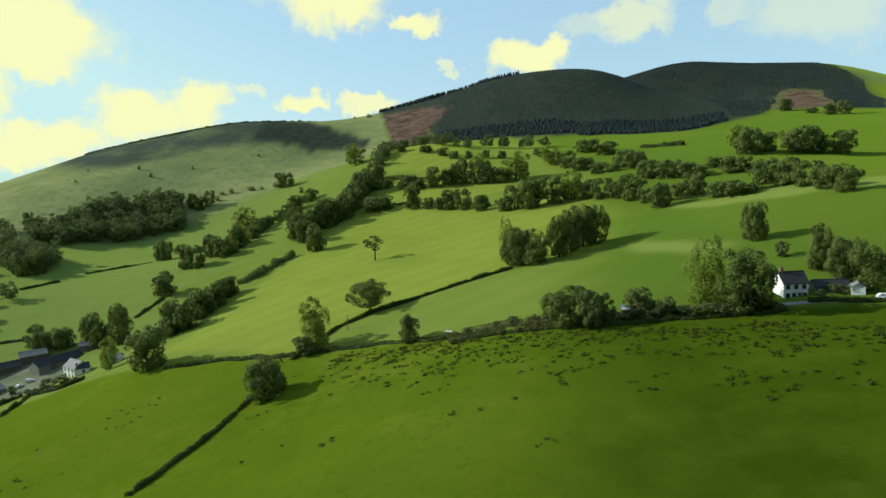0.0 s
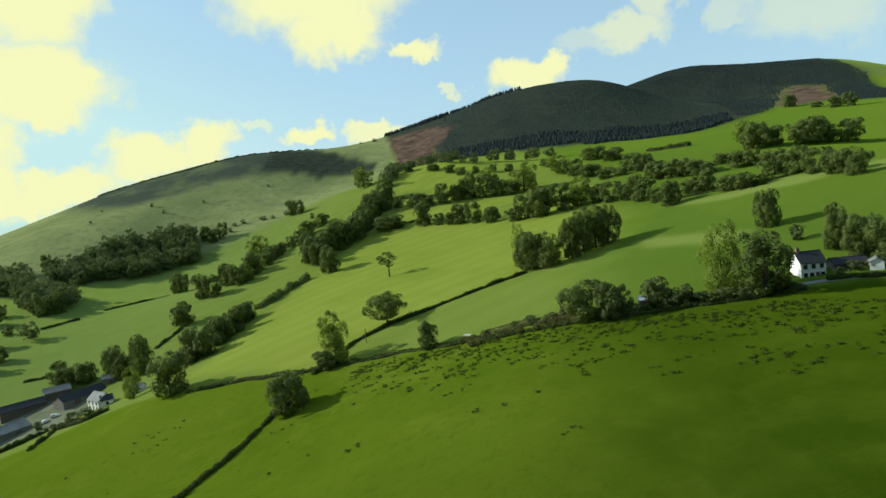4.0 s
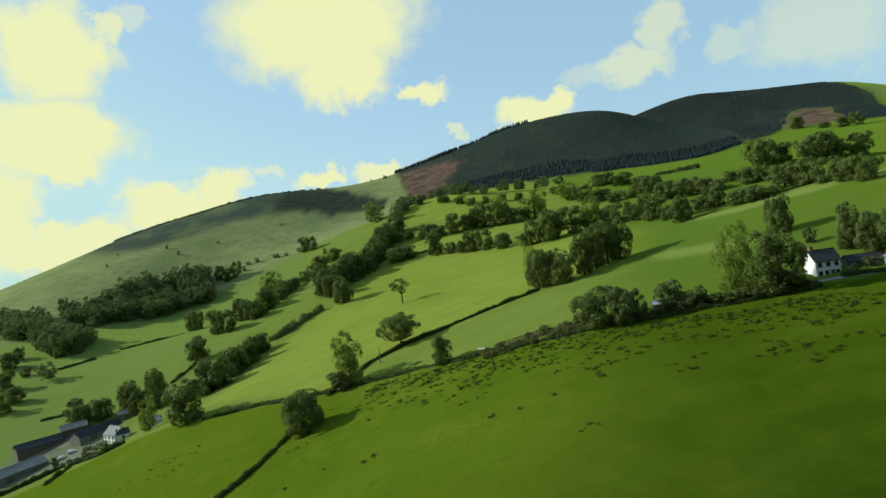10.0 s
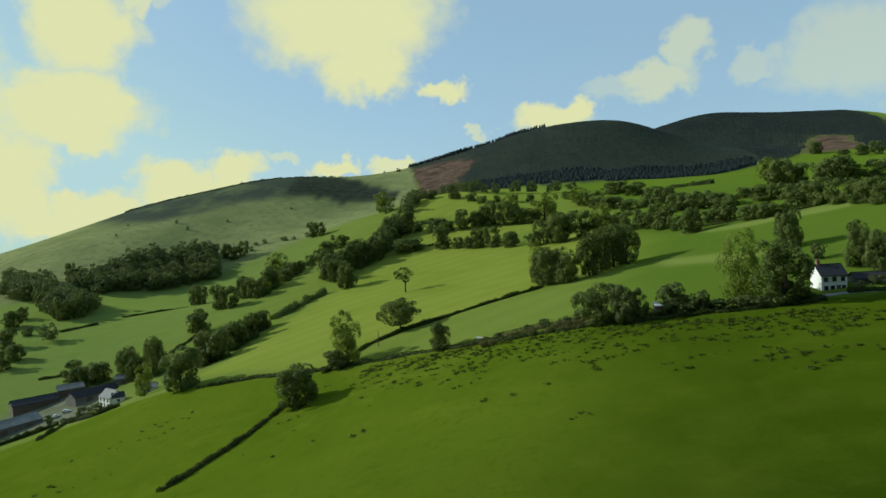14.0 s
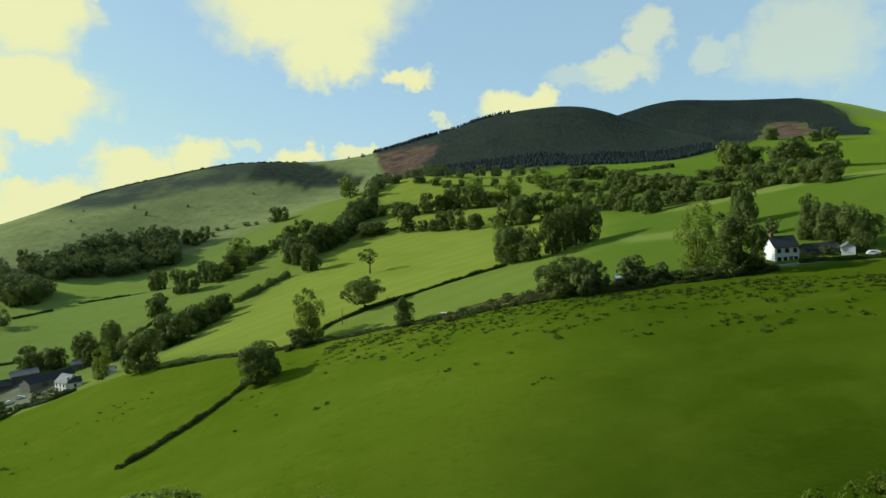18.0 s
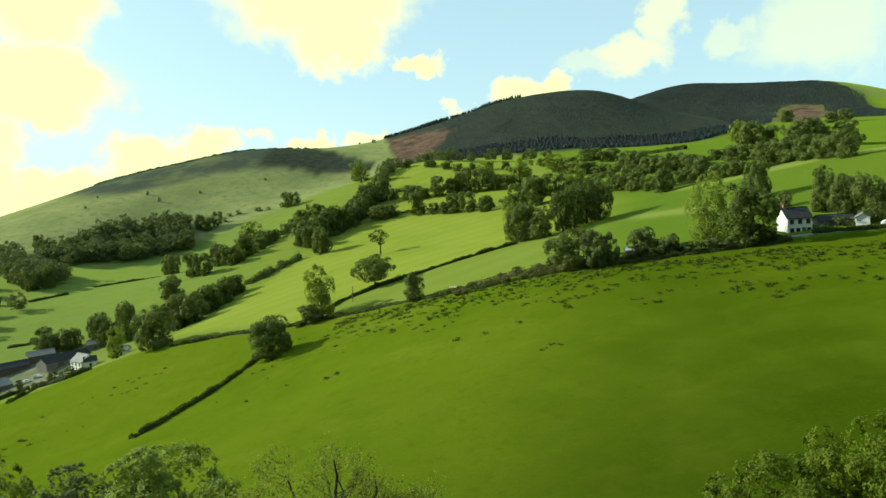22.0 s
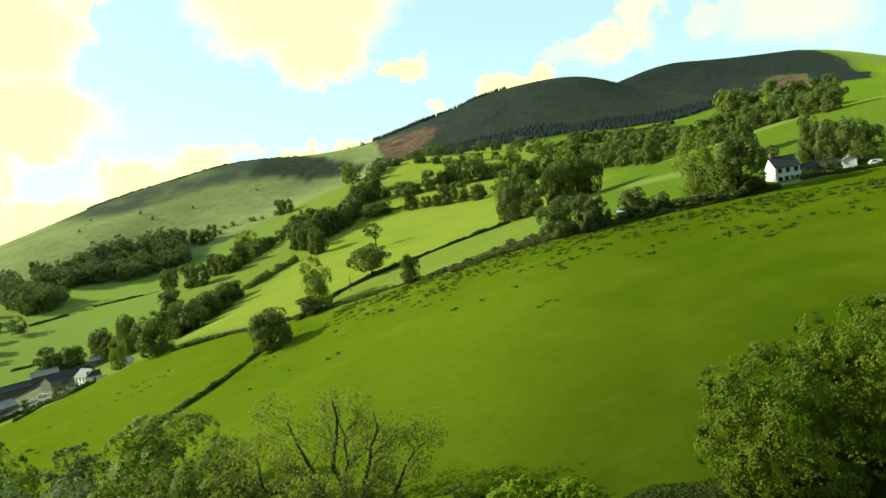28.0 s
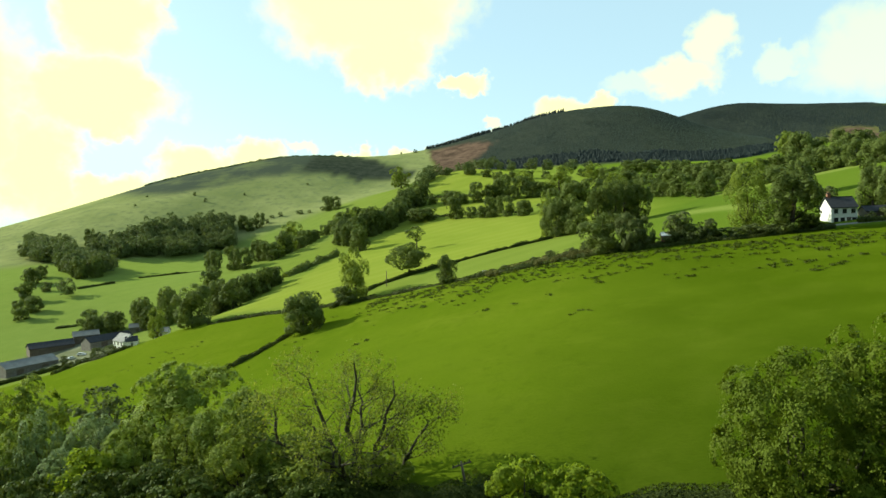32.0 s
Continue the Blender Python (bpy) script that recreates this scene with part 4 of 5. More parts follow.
tree("broad", -193.1, 341.9, 11.8, 11.5, 204, "", "farm trees")
tree("broad2", -125.0, 317.1, 16.9, 14.1, 251, "", "hedgerow trees")
tree("broad3", -115.4, 311.1, 14.9, 14.1, 341, "", "hedgerow trees")
tree("broad", -114.8, 331.3, 14.9, 12.7, 298, "", "hedgerow trees")
tree("broad2", -111.1, 343.1, 14.8, 11.5, 345, "", "hedgerow trees")
tree("broad", -110.2, 360.9, 11.4, 10.4, 32, "", "hedgerow trees")
tree("broad2", -158.9, 394.3, 15.1, 15.1, 79, "", "")
tree("broad", -154.9, 472.7, 17.0, 11.7, 126, "", "hedgerow trees")
tree("broad2", -146.9, 466.7, 15.0, 11.7, 216, "", "hedgerow trees")
tree("broad2", -164.9, 450.3, 17.0, 13.3, 173, "", "hedgerow trees")
tree("broad3", -155.8, 444.3, 15.0, 13.3, 263, "", "hedgerow trees")
tree("pale", -156.3, 570.8, 22.0, 21.7, 220, "", "hedgerow trees")
tree("broad2", -140.4, 487.6, 18.5, 16.2, 267, "", "hedgerow trees")
tree("broad2", -216.3, 533.1, 17.0, 11.0, 314, "", "hedgerow trees")
tree("broad3", -208.8, 527.1, 15.0, 11.0, 44, "", "hedgerow trees")
tree("broad2", -102.0, 508.9, 19.3, 14.5, 1, "", "hedgerow trees")
tree("broad", -84.9, 455.1, 17.0, 10.8, 48, "", "hedgerow trees")
tree("broad2", -77.6, 449.1, 15.0, 10.8, 138, "", "hedgerow trees")
tree("broad2", -70.4, 420.2, 18.0, 14.0, 95, "", "hedgerow trees")
tree("broad", -75.3, 492.6, 22.0, 16.4, 142, "", "hedgerow trees")
tree("broad2", -69.5, 497.3, 22.0, 16.5, 189, "", "hedgerow trees")
tree("broad2", -67.3, 524.9, 17.0, 10.8, 236, "", "hedgerow trees")
tree("broad3", -59.9, 518.9, 15.0, 10.8, 326, "", "hedgerow trees")
tree("broad3", -63.1, 550.1, 17.0, 11.4, 283, "", "hedgerow trees")
tree("broad", -55.4, 544.1, 15.0, 11.4, 13, "", "hedgerow trees")
tree("broad", -55.6, 589.0, 22.0, 16.7, 330, "", "hedgerow trees")
tree("broad2", -55.8, 614.8, 17.0, 10.8, 17, "", "hedgerow trees")
tree("broad3", -48.4, 608.8, 15.0, 10.8, 107, "", "hedgerow trees")
tree("broad3", -48.5, 625.6, 17.0, 11.0, 64, "", "hedgerow trees")
tree("broad", -41.0, 619.6, 15.0, 11.0, 154, "", "hedgerow trees")
tree("pale", -72.1, 715.5, 22.0, 23.6, 111, "", "")
tree("broad2", -156.2, 726.7, 17.0, 13.6, 158, "", "")
tree("broad3", -146.9, 720.7, 15.0, 13.6, 248, "", "")
tree("broad3", -382.3, 638.7, 17.0, 11.2, 205, "", "")
tree("broad", -374.7, 632.7, 15.0, 11.2, 295, "", "")
tree("broad", -251.0, 717.1, 17.0, 12.6, 252, "", "")
tree("broad2", -242.4, 711.1, 15.0, 12.6, 342, "", "")
tree("broad3", -233.8, 717.1, 17.0, 12.6, 72, "", "")
tree("broad2", -304.0, 488.1, 17.0, 11.5, 299, "", "")
tree("broad3", -296.2, 482.1, 15.0, 11.5, 29, "", "")
tree("broad", -288.4, 488.1, 17.0, 11.5, 119, "", "")
tree("broad3", -332.3, 516.8, 15.5, 12.1, 346, "", "")
tree("broad", -324.0, 510.8, 13.7, 12.1, 76, "", "")
tree("loose", 35.1, 279.0, 17.5, 6.0, 33, "", "clump in the hay field")
tree("broad", 37.5, 266.5, 16.2, 12.4, 80, "", "clump in the hay field")
tree("broad2", 45.0, 260.5, 14.4, 12.0, 127, "", "clump in the hay field")
tree("tall", 55.0, 265.0, 17.0, 9.5, 174, "", "clump in the hay field")
tree("tall", 61.0, 270.0, 18.2, 10.5, 221, "", "clump in the hay field")
tree("tall", 67.5, 276.0, 18.4, 11.5, 268, "", "clump in the hay field")
tree("tall", 73.5, 279.0, 16.8, 11.5, 315, "", "clump in the hay field")
tree("broad2", 37.4, 173.5, 10.9, 12.6, 2, "", "scrub along the bank")
tree("bush", 43.2, 168.8, 9.8, 8.2, 49, "", "scrub along the bank")
tree("bush", 46.9, 168.8, 8.2, 5.7, 96, "", "scrub along the bank")
tree("bush", 56.2, 169.7, 7.7, 8.2, 143, "", "scrub along the bank")
tree("bush", 62.2, 165.3, 5.6, 4.8, 190, "", "scrub along the bank")
tree("loose", 74.1, 169.0, 17.2, 10.3, 237, "tall open light green tree beside the white cottage", "trees round the cottage")
tree("tall", 81.4, 162.4, 16.0, 13.0, 284, "tall dense tree beside the white cottage", "trees round the cottage")
tree("broad", 114.5, 223.3, 13.4, 8.6, 331, "", "trees round the cottage")
tree("bush", 111.7, 200.3, 4.8, 4.8, 18, "", "trees round the cottage")
tree("broad2", 113.4, 182.7, 13.3, 8.9, 65, "", "trees round the cottage")
tree("broad", 113.5, 171.5, 12.5, 10.0, 112, "", "trees round the cottage")
tree("broad2", 115.5, 164.3, 11.5, 9.6, 159, "", "trees round the cottage")
tree("broad", -36.1, 523.3, 11.5, 24.4, 0, "", "hedgerow trees")
tree("broad2", -8.2, 502.6, 21.4, 15.0, 47, "", "hedgerow trees")
tree("broad3", 2.7, 492.6, 8.7, 10.0, 94, "", "hedgerow trees")
tree("broad", 13.1, 481.5, 9.4, 11.3, 141, "", "hedgerow trees")
tree("broad2", 19.7, 476.2, 15.1, 13.5, 188, "", "hedgerow trees")
tree("broad3", 28.6, 465.8, 14.9, 13.1, 235, "", "hedgerow trees")
tree("broad", 39.7, 449.9, 11.5, 10.9, 282, "", "hedgerow trees")
tree("broad2", 53.3, 432.4, 9.6, 12.2, 329, "", "hedgerow trees")
tree("broad3", 59.8, 429.6, 16.1, 16.2, 16, "", "hedgerow trees")
tree("broad", 68.2, 423.3, 20.5, 16.9, 63, "", "hedgerow trees")
tree("broad2", -31.0, 588.1, 10.4, 9.8, 110, "", "hedgerow trees")
tree("broad3", -41.7, 593.4, 8.0, 13.8, 157, "", "hedgerow trees")
tree("broad", -12.7, 574.8, 12.7, 18.7, 204, "", "hedgerow trees")
tree("broad2", -2.6, 567.9, 9.1, 10.6, 251, "", "hedgerow trees")
tree("broad3", 9.8, 563.8, 17.4, 15.7, 298, "", "hedgerow trees")
tree("broad", 22.4, 564.5, 15.0, 13.7, 345, "", "hedgerow trees")
tree("broad2", 31.7, 562.0, 22.0, 17.9, 32, "", "hedgerow trees")
tree("broad3", 44.0, 556.2, 18.7, 17.7, 79, "", "hedgerow trees")
tree("broad", 55.6, 551.2, 14.7, 15.5, 126, "", "hedgerow trees")
tree("broad2", 67.0, 545.9, 12.7, 14.4, 173, "", "hedgerow trees")
tree("pale", 51.1, 584.7, 17.7, 18.7, 220, "", "hedgerow trees")
tree("pale", 77.7, 546.5, 22.6, 23.7, 267, "", "hedgerow trees")
tree("broad2", 20.5, 662.1, 8.2, 12.3, 314, "", "hedgerow trees")
tree("broad3", 31.1, 647.8, 7.4, 12.1, 1, "", "hedgerow trees")
tree("broad", 3.7, 682.2, 7.3, 14.0, 48, "", "hedgerow trees")
tree("broad2", 45.8, 647.0, 7.4, 9.1, 95, "", "hedgerow trees")
tree("broad3", 62.1, 641.6, 8.0, 9.7, 142, "", "hedgerow trees")
tree("broad", 77.8, 637.9, 8.0, 8.3, 189, "", "hedgerow trees")
tree("broad2", -20.8, 702.9, 7.4, 10.5, 236, "", "hedgerow trees")
tree("broad3", 113.8, 636.6, 8.0, 12.1, 283, "", "hedgerow trees")
tree("broad", 161.4, 637.5, 12.8, 24.5, 330, "", "hedgerow trees")
tree("broad2", 169.2, 601.4, 12.8, 23.5, 17, "", "hedgerow trees")
tree("broad3", 155.6, 505.6, 13.1, 16.8, 64, "", "hedgerow trees")
tree("broad", 157.4, 481.9, 13.4, 16.1, 111, "", "hedgerow trees")
tree("pale", 116.3, 593.6, 16.1, 20.4, 158, "", "hedgerow trees")
tree("broad3", 125.8, 570.2, 14.4, 19.6, 205, "", "hedgerow trees")
tree("broad", 133.2, 540.8, 10.9, 20.7, 252, "", "hedgerow trees")
tree("broad2", 134.7, 503.3, 9.2, 14.6, 299, "", "hedgerow trees")
tree("broad3", 143.8, 493.5, 6.4, 13.5, 346, "", "hedgerow trees")
tree("broad", 149.2, 435.2, 12.2, 13.7, 33, "", "hedgerow trees")
tree("broad2", 151.8, 425.8, 12.0, 15.2, 80, "", "hedgerow trees")
tree("broad3", 156.8, 415.4, 11.8, 16.6, 127, "", "hedgerow trees")
tree("broad", 164.3, 407.1, 10.1, 15.5, 174, "", "hedgerow trees")
tree("broad2", 169.4, 397.5, 7.6, 12.0, 221, "", "hedgerow trees")
tree("broad3", 83.8, 422.6, 17.5, 20.9, 268, "", "hedgerow trees")
tree("pale", 95.0, 419.2, 18.3, 16.1, 315, "", "hedgerow trees")
tree("broad2", 104.1, 414.0, 12.1, 12.8, 2, "", "hedgerow trees")
tree("broad3", 109.7, 403.3, 12.7, 14.0, 49, "", "hedgerow trees")
tree("broad", 117.8, 393.7, 10.2, 13.1, 96, "", "hedgerow trees")
tree("broad2", 121.8, 377.8, 15.5, 14.8, 143, "", "hedgerow trees")
tree("broad3", 123.9, 361.3, 8.1, 9.9, 190, "", "hedgerow trees")
tree("broad", 123.6, 337.0, 13.3, 11.1, 237, "", "hedgerow trees")
tree("broad2", 141.1, 351.8, 8.7, 14.9, 284, "", "hedgerow trees")
tree("broad3", 145.3, 345.7, 12.7, 13.3, 331, "", "hedgerow trees")
tree("broad", 147.7, 324.0, 8.2, 12.7, 18, "", "hedgerow trees")
tree("broad2", 151.3, 312.3, 8.0, 13.0, 65, "", "hedgerow trees")
tree("broad3", 156.6, 308.6, 5.2, 7.8, 112, "", "hedgerow trees")
tree("broad", 186.7, 415.0, 7.3, 11.2, 159, "", "hedgerow trees")
tree("broad2", 185.7, 390.1, 10.1, 16.3, 206, "", "hedgerow trees")
tree("broad3", 190.6, 382.2, 9.4, 12.6, 253, "", "hedgerow trees")
tree("broad", 175.5, 331.5, 13.2, 14.1, 300, "", "hedgerow trees")
tree("broad2", 174.4, 311.7, 13.6, 14.0, 347, "", "hedgerow trees")
tree("broad3", 173.2, 292.8, 11.5, 13.3, 34, "", "hedgerow trees")
tree("broad", 170.6, 273.3, 10.8, 12.6, 81, "", "hedgerow trees")
tree("broad2", 169.7, 258.4, 11.3, 11.1, 128, "", "hedgerow trees")
tree("pale", 221.1, 456.1, 17.9, 14.9, 175, "", "hedgerow trees")
tree("broad", 224.1, 443.5, 18.7, 18.7, 222, "", "hedgerow trees")
tree("broad2", 237.1, 449.1, 13.4, 16.6, 269, "", "hedgerow trees")
tree("broad3", 261.0, 461.1, 12.4, 15.6, 316, "", "hedgerow trees")
tree("broad", 257.9, 438.7, 18.6, 20.8, 3, "", "hedgerow trees")
tree("broad2", 267.7, 438.7, 15.1, 16.8, 50, "", "hedgerow trees")
tree("broad3", 281.1, 435.1, 15.2, 19.5, 97, "", "hedgerow trees")
tree("broad", 508.7, 911.4, 18.7, 17.1, 144, "", "hedgerow trees")
tree("broad2", 522.5, 831.9, 14.4, 19.3, 191, "", "hedgerow trees")
tree("broad3", 535.1, 821.5, 17.2, 19.3, 238, "", "hedgerow trees")
tree("broad", 519.1, 866.5, 7.4, 14.9, 285, "", "hedgerow trees")
tree("broad", -326.2, 469.5, 13, 12, 306, "dark rounded tree in the valley beside the farm", "farm trees")
tree("broad3", -331.8, 488.7, 10, 10, 178, "dark rounded tree in the valley beside the farm", "farm trees")
tree("broad2", -298.8, 422.6, 14, 12, 10, "dark rounded tree in the valley beside the farm", "farm trees")
tree("broad", -275.5, 396.7, 11, 10, 316, "dark rounded tree in the valley beside the farm", "farm trees")
tree("broad3", -272.8, 380.8, 12, 11, 222, "dark rounded tree in the valley beside the farm", "farm trees")
tree("bush", -299.1, 446.0, 7, 8, 336, "dark rounded tree in the valley beside the farm", "farm trees")

hedge([(-71, 147), (-66, 158), (-59, 175), (-54, 190), (-51, 194)], 1.5, 2.0, "low overgrown dark hedge running down the pasture", 3, LEAF_HEDGE, 0.45, 0.25)
hedge([(-46, 214), (-32, 235), (-21, 242), (-3, 247), (17, 255), (35, 262)], 1.6, 1.8, "clipped dark hedge between hay fields", 4, LEAF_HEDGE, 0.4, 0.0)
hedge([(-97, 236), (-72, 229), (-47, 218), (-29, 212), (-5, 197), (15, 182), (34, 173), (53, 164), (72, 163), (90, 164)], 1.3, 2.2, "ragged hedge bank with rough grass along the pasture", 5, LEAF_HEDGE, 0.45, 0.3)
hedge([(-280, 450), (-261, 466)], 1.5, 2, "thin hedge across the valley field", 6, LEAF_HEDGE, 0.45, 0.0)
hedge([(-253, 486), (-221, 529)], 1.5, 2, "gappy thin hedge across the valley field", 7, LEAF_HEDGE, 0.5, 0.25)
hedge([(-237, 359), (-225, 360)], 1.5, 2, "thin hedge behind the farm", 8, LEAF_HEDGE, 0.45, 0.0)
hedge([(-165, 366), (-158, 389)], 1.8, 2.5, "thin hedge running up the valley field", 9, LEAF_HEDGE, 0.45, 0.0)
hedge([(-169, 252), (-176, 286), (-162, 278)], 1.6, 2, "dark hedge along the farm track", 10, LEAF_HEDGE, 0.45, 0.0)
hedge([(-107, 378), (-85, 418)], 5, 6, "tall overgrown hedge beside the hay field", 11, LEAF, 0.8, 0.0)
hedge([(207, 617), (232, 582)], 4, 8, "dark block of low trees in a far field", 12, LEAF_HEDGE, 1.0, 0.0)
hedge([(-47, 546), (-5, 518), (45, 471)], 2, 3, "hedge along the far edge of the hay field", 13, LEAF_HEDGE, 0.7, 0.0)
hedge([(-36, 616), (6, 591), (43, 577)], 2, 3, "hedge between far fields", 14, LEAF_HEDGE, 0.8, 0.0)
hedge([(132, 351), (149, 332), (160, 315), (180, 306)], 1.6, 2.5, "hedge along the pale field", 15, LEAF_HEDGE, 0.6, 0.0)
hedge([(-485, 961), (-403, 961), (-362, 961), (-292, 1000), (-218, 1050), (-176, 1119)], 2.2, 3.0, "dark boundary hedge along the moor ridge", 77, LEAF_DARK, 0.9)
belt([(-42, 851), (32, 698), (130, 707)], 10, 9, 15, "tree_belt", "scattered trees along the forest foot", 62, 9)
belt([(-47, 660), (-35, 715)], 8, 12, 17, "tree_belt", "dark trees climbing the stream gully", 63, 5)
wood([(-335, 600), (-296, 618), (-243, 668), (-270, 735), (-335, 705), (-360, 655)], 8.5, 10, 19, "hillside_wood", "dense dark broadleaf wood on the moor's lower slope", 40)
row_of_trees([(-123, 307), (-110, 365)], 6, 8, 12, ("broad", "broad2", "broad3", "bush"), 16, "hedgerow trees", 2.0)
row_of_trees([(-140, 453), (-138, 567), (-106, 633)], 10, 9, 14, ("broad", "broad2", "broad3", "pale"), 17, "hedgerow trees", 3)
row_of_trees([(-89, 462), (-76, 500), (-64, 522), (-51, 603)], 6, 14, 19, ("broad", "broad2", "broad3"), 18, "hedgerow trees", 5)
belt([(-402, 626), (-389, 631)], 8, 10, 16, "tree_belt", "dark trees at the edge of the moor", 71, 5)
belt([(-280, 429), (-277, 436)], 8, 10, 15, "tree_belt", "dark trees along the valley bottom", 72, 4)
wood([(-405, 577), (-378, 565), (-351, 552), (-378, 599), (-414, 623), (-446, 641)], 8, 12, 18, "valley_wood", "dark clump of trees at the foot of the moor", 41)
wood([(-312, 490), (-285, 495), (-299, 529), (-333, 556), (-350, 555)], 7.5, 11, 17, "valley_wood", "dark rounded clump of trees at the foot of the moor", 42)
wood([(-354, 593), (-320, 597), (-337, 644), (-366, 657), (-378, 637)], 8, 11, 17, "hillside_wood", "dark trees running down from the hillside wood", 43)



def field_pole(x, y, h):
    """A bare wooden service pole with a stay wire."""
    ob = new("service_pole")
    ob.matrix_basis = pose(x, y, ground_at(x, y), 0, 2, 0)
    v, f = tube([(0, 0, -0.5), (0, 0, h / 2), (0, 0, h)], [0.16, 0.14, 0.11], 10)
    part("pole", mesh("pole", v, f + [tuple(range(20, 30))], True), TIMBER, ob)
    part("cap", block(-0.16, 0.16, -0.16, 0.16, h, h + 0.1, 0.02), SHEET_GREY, ob)
    v, f = tube([(0, 0, h * 0.9), (1.6, -0.3, -0.2)], [0.02, 0.02], 5)
    part("stay_wire", mesh("stay_wire", v, f, True), SHEET_GREY, ob)
    return tagged(ob, "bare wooden service pole standing beside the field hedge", "pole")


field_pole(-28.5, 229, 5.5)

# ---------------------------------------------------------------- trees in the foreground
LEAF_NEAR = leaf_material("near_leaf", (0.08, 0.12, 0.018), (0.27, 0.33, 0.055), 0.28)
LEAF_RIGHT = leaf_material("dark_near_leaf", (0.038, 0.058, 0.005), (0.13, 0.17, 0.015), 0.28)
# thicket leaves: the shade below the taller trees is put into their colour
LEAF_SHADED = leaf_material("shaded_leaf", (0.035, 0.05, 0.01), (0.1, 0.13, 0.026), 0.24)
LEAF_ASH = leaf_material("ash_leaf", (0.14, 0.17, 0.025), (0.25, 0.28, 0.05), 0.4)
LEAF_LIME = leaf_material("lime_leaf", (0.13, 0.18, 0.012), (0.25, 0.31, 0.03), 0.5)
KINDS["near"] = ("broadleaf_tree", "large leafy roadside tree with a domed crown", 16, 13, 0.0, 24, 40000, 0.29, 8, LEAF_NEAR)
KINDS["near_pale"] = ("broadleaf_tree", "bright green leafy roadside tree", 12, 9, 0.0, 26, 20000, 0.27, 7, LEAF_PALE)
KINDS["near_ivy"] = ("ivy_tree", "grey-green ivy-clad roadside tree", 14, 8, 0.0, 24, 20000, 0.27, 6, LEAF_GREY)
KINDS["thicket"] = ("roadside_thicket", "dark low roadside thicket", 6, 8, 0.0, 22, 9500, 0.3, 5, LEAF_SHADED)
KINDS["near_dark"] = ("broadleaf_tree", "dark rounded roadside tree", 14, 9, 0.0, 26, 20000, 0.27, 6, LEAF_DARK)
KINDS["near_lime"] = ("roadside_bush", "bright lime-green roadside bush", 6, 6.5, 0.0, 16, 12000, 0.25, 5, LEAF_LIME)
KINDS["near_right"] = ("broadleaf_tree", "large spreading roadside tree in full leaf", 16, 17, 0.04, 30, 58000, 0.26, 10, LEAF_RIGHT)
tree("near", -34, 77, 12.7, 14, 10, group="roadside trees")
tree("near_dark", -48.5, 84, 10.4, 9.4, 120, group="roadside trees")
tree("near_ivy", -53.3, 77, 10.6, 5.2, 40, group="roadside trees")
tree("near_ivy", -44.8, 75, 8.6, 6.2, 200, group="roadside trees")
tree("near_ivy", -45.5, 70, 6.5, 6, 300, group="roadside trees")
tree("near_lime", -41.5, 67.5, 6.8, 7.4, 30, "bright green leafy roadside tree", "roadside trees")
tree("near", -38.5, 72, 7.2, 7, 150, "mid-green roadside tree among taller trees", "roadside trees")
tree("near_pale", -30.7, 69.5, 7.2, 7, 60, "leafy light green roadside tree", "roadside trees")
tree("near_pale", -64, 90, 13.8, 10.5, 250, "tall pale green roadside tree", "roadside trees")
tree("near", -24, 67, 10.2, 8.6, 70, group="roadside trees")
tree("near_pale", -22, 62, 7.6, 7.2, 290, "leafy light green roadside tree", "roadside trees")
tree("near", -18, 63, 5.8, 6.5, 70, "leafy mid-green roadside tree", "roadside trees")
tree("near", -58.5, 78, 9, 7.5, 70, group="roadside trees")
for x, y, h, w in ((-54, 69, 6.5, 8), (-46, 64, 5.6, 8), (-36, 61, 5.6, 8.5), (-30, 62, 5.2, 8), (-26, 58, 5.0, 8), (-18, 57, 4.4, 7), (-12.5, 56, 4.2, 7)):
    tree("thicket", x, y, h, w, -x * 41 % 360, "dark low roadside thicket", "roadside trees")
tree("near_right", 25.8, 46, 12.4, 12, 0, group="roadside trees")
tree("near_right", 34.5, 46.5, 13.4, 12.5, 140, group="roadside trees")
tree("near_lime", 5.6, 51, 5.5, 6.0, 90, group="roadside trees")
tree("near_lime", 10.4, 50, 4.8, 5.4, 210, "lime-green roadside bush beside the hedge", "roadside trees")
hedge([(-16, 58.4), (1, 54.9), (11, 50.9), (16, 49.7), (25, 47.2), (48, 41.2)], 2.7, 3.0, "dense dark roadside hedge below the pasture", 91, LEAF_HEDGE, 0.18)
ribbon("road", [(-90, 52), (-40, 50), (-5, 47), (12, 44.2), (25, 40.8), (48, 34.8), (120, 12)], 5.2, TARMAC, "pale grey country road below the roadside hedge", "road")


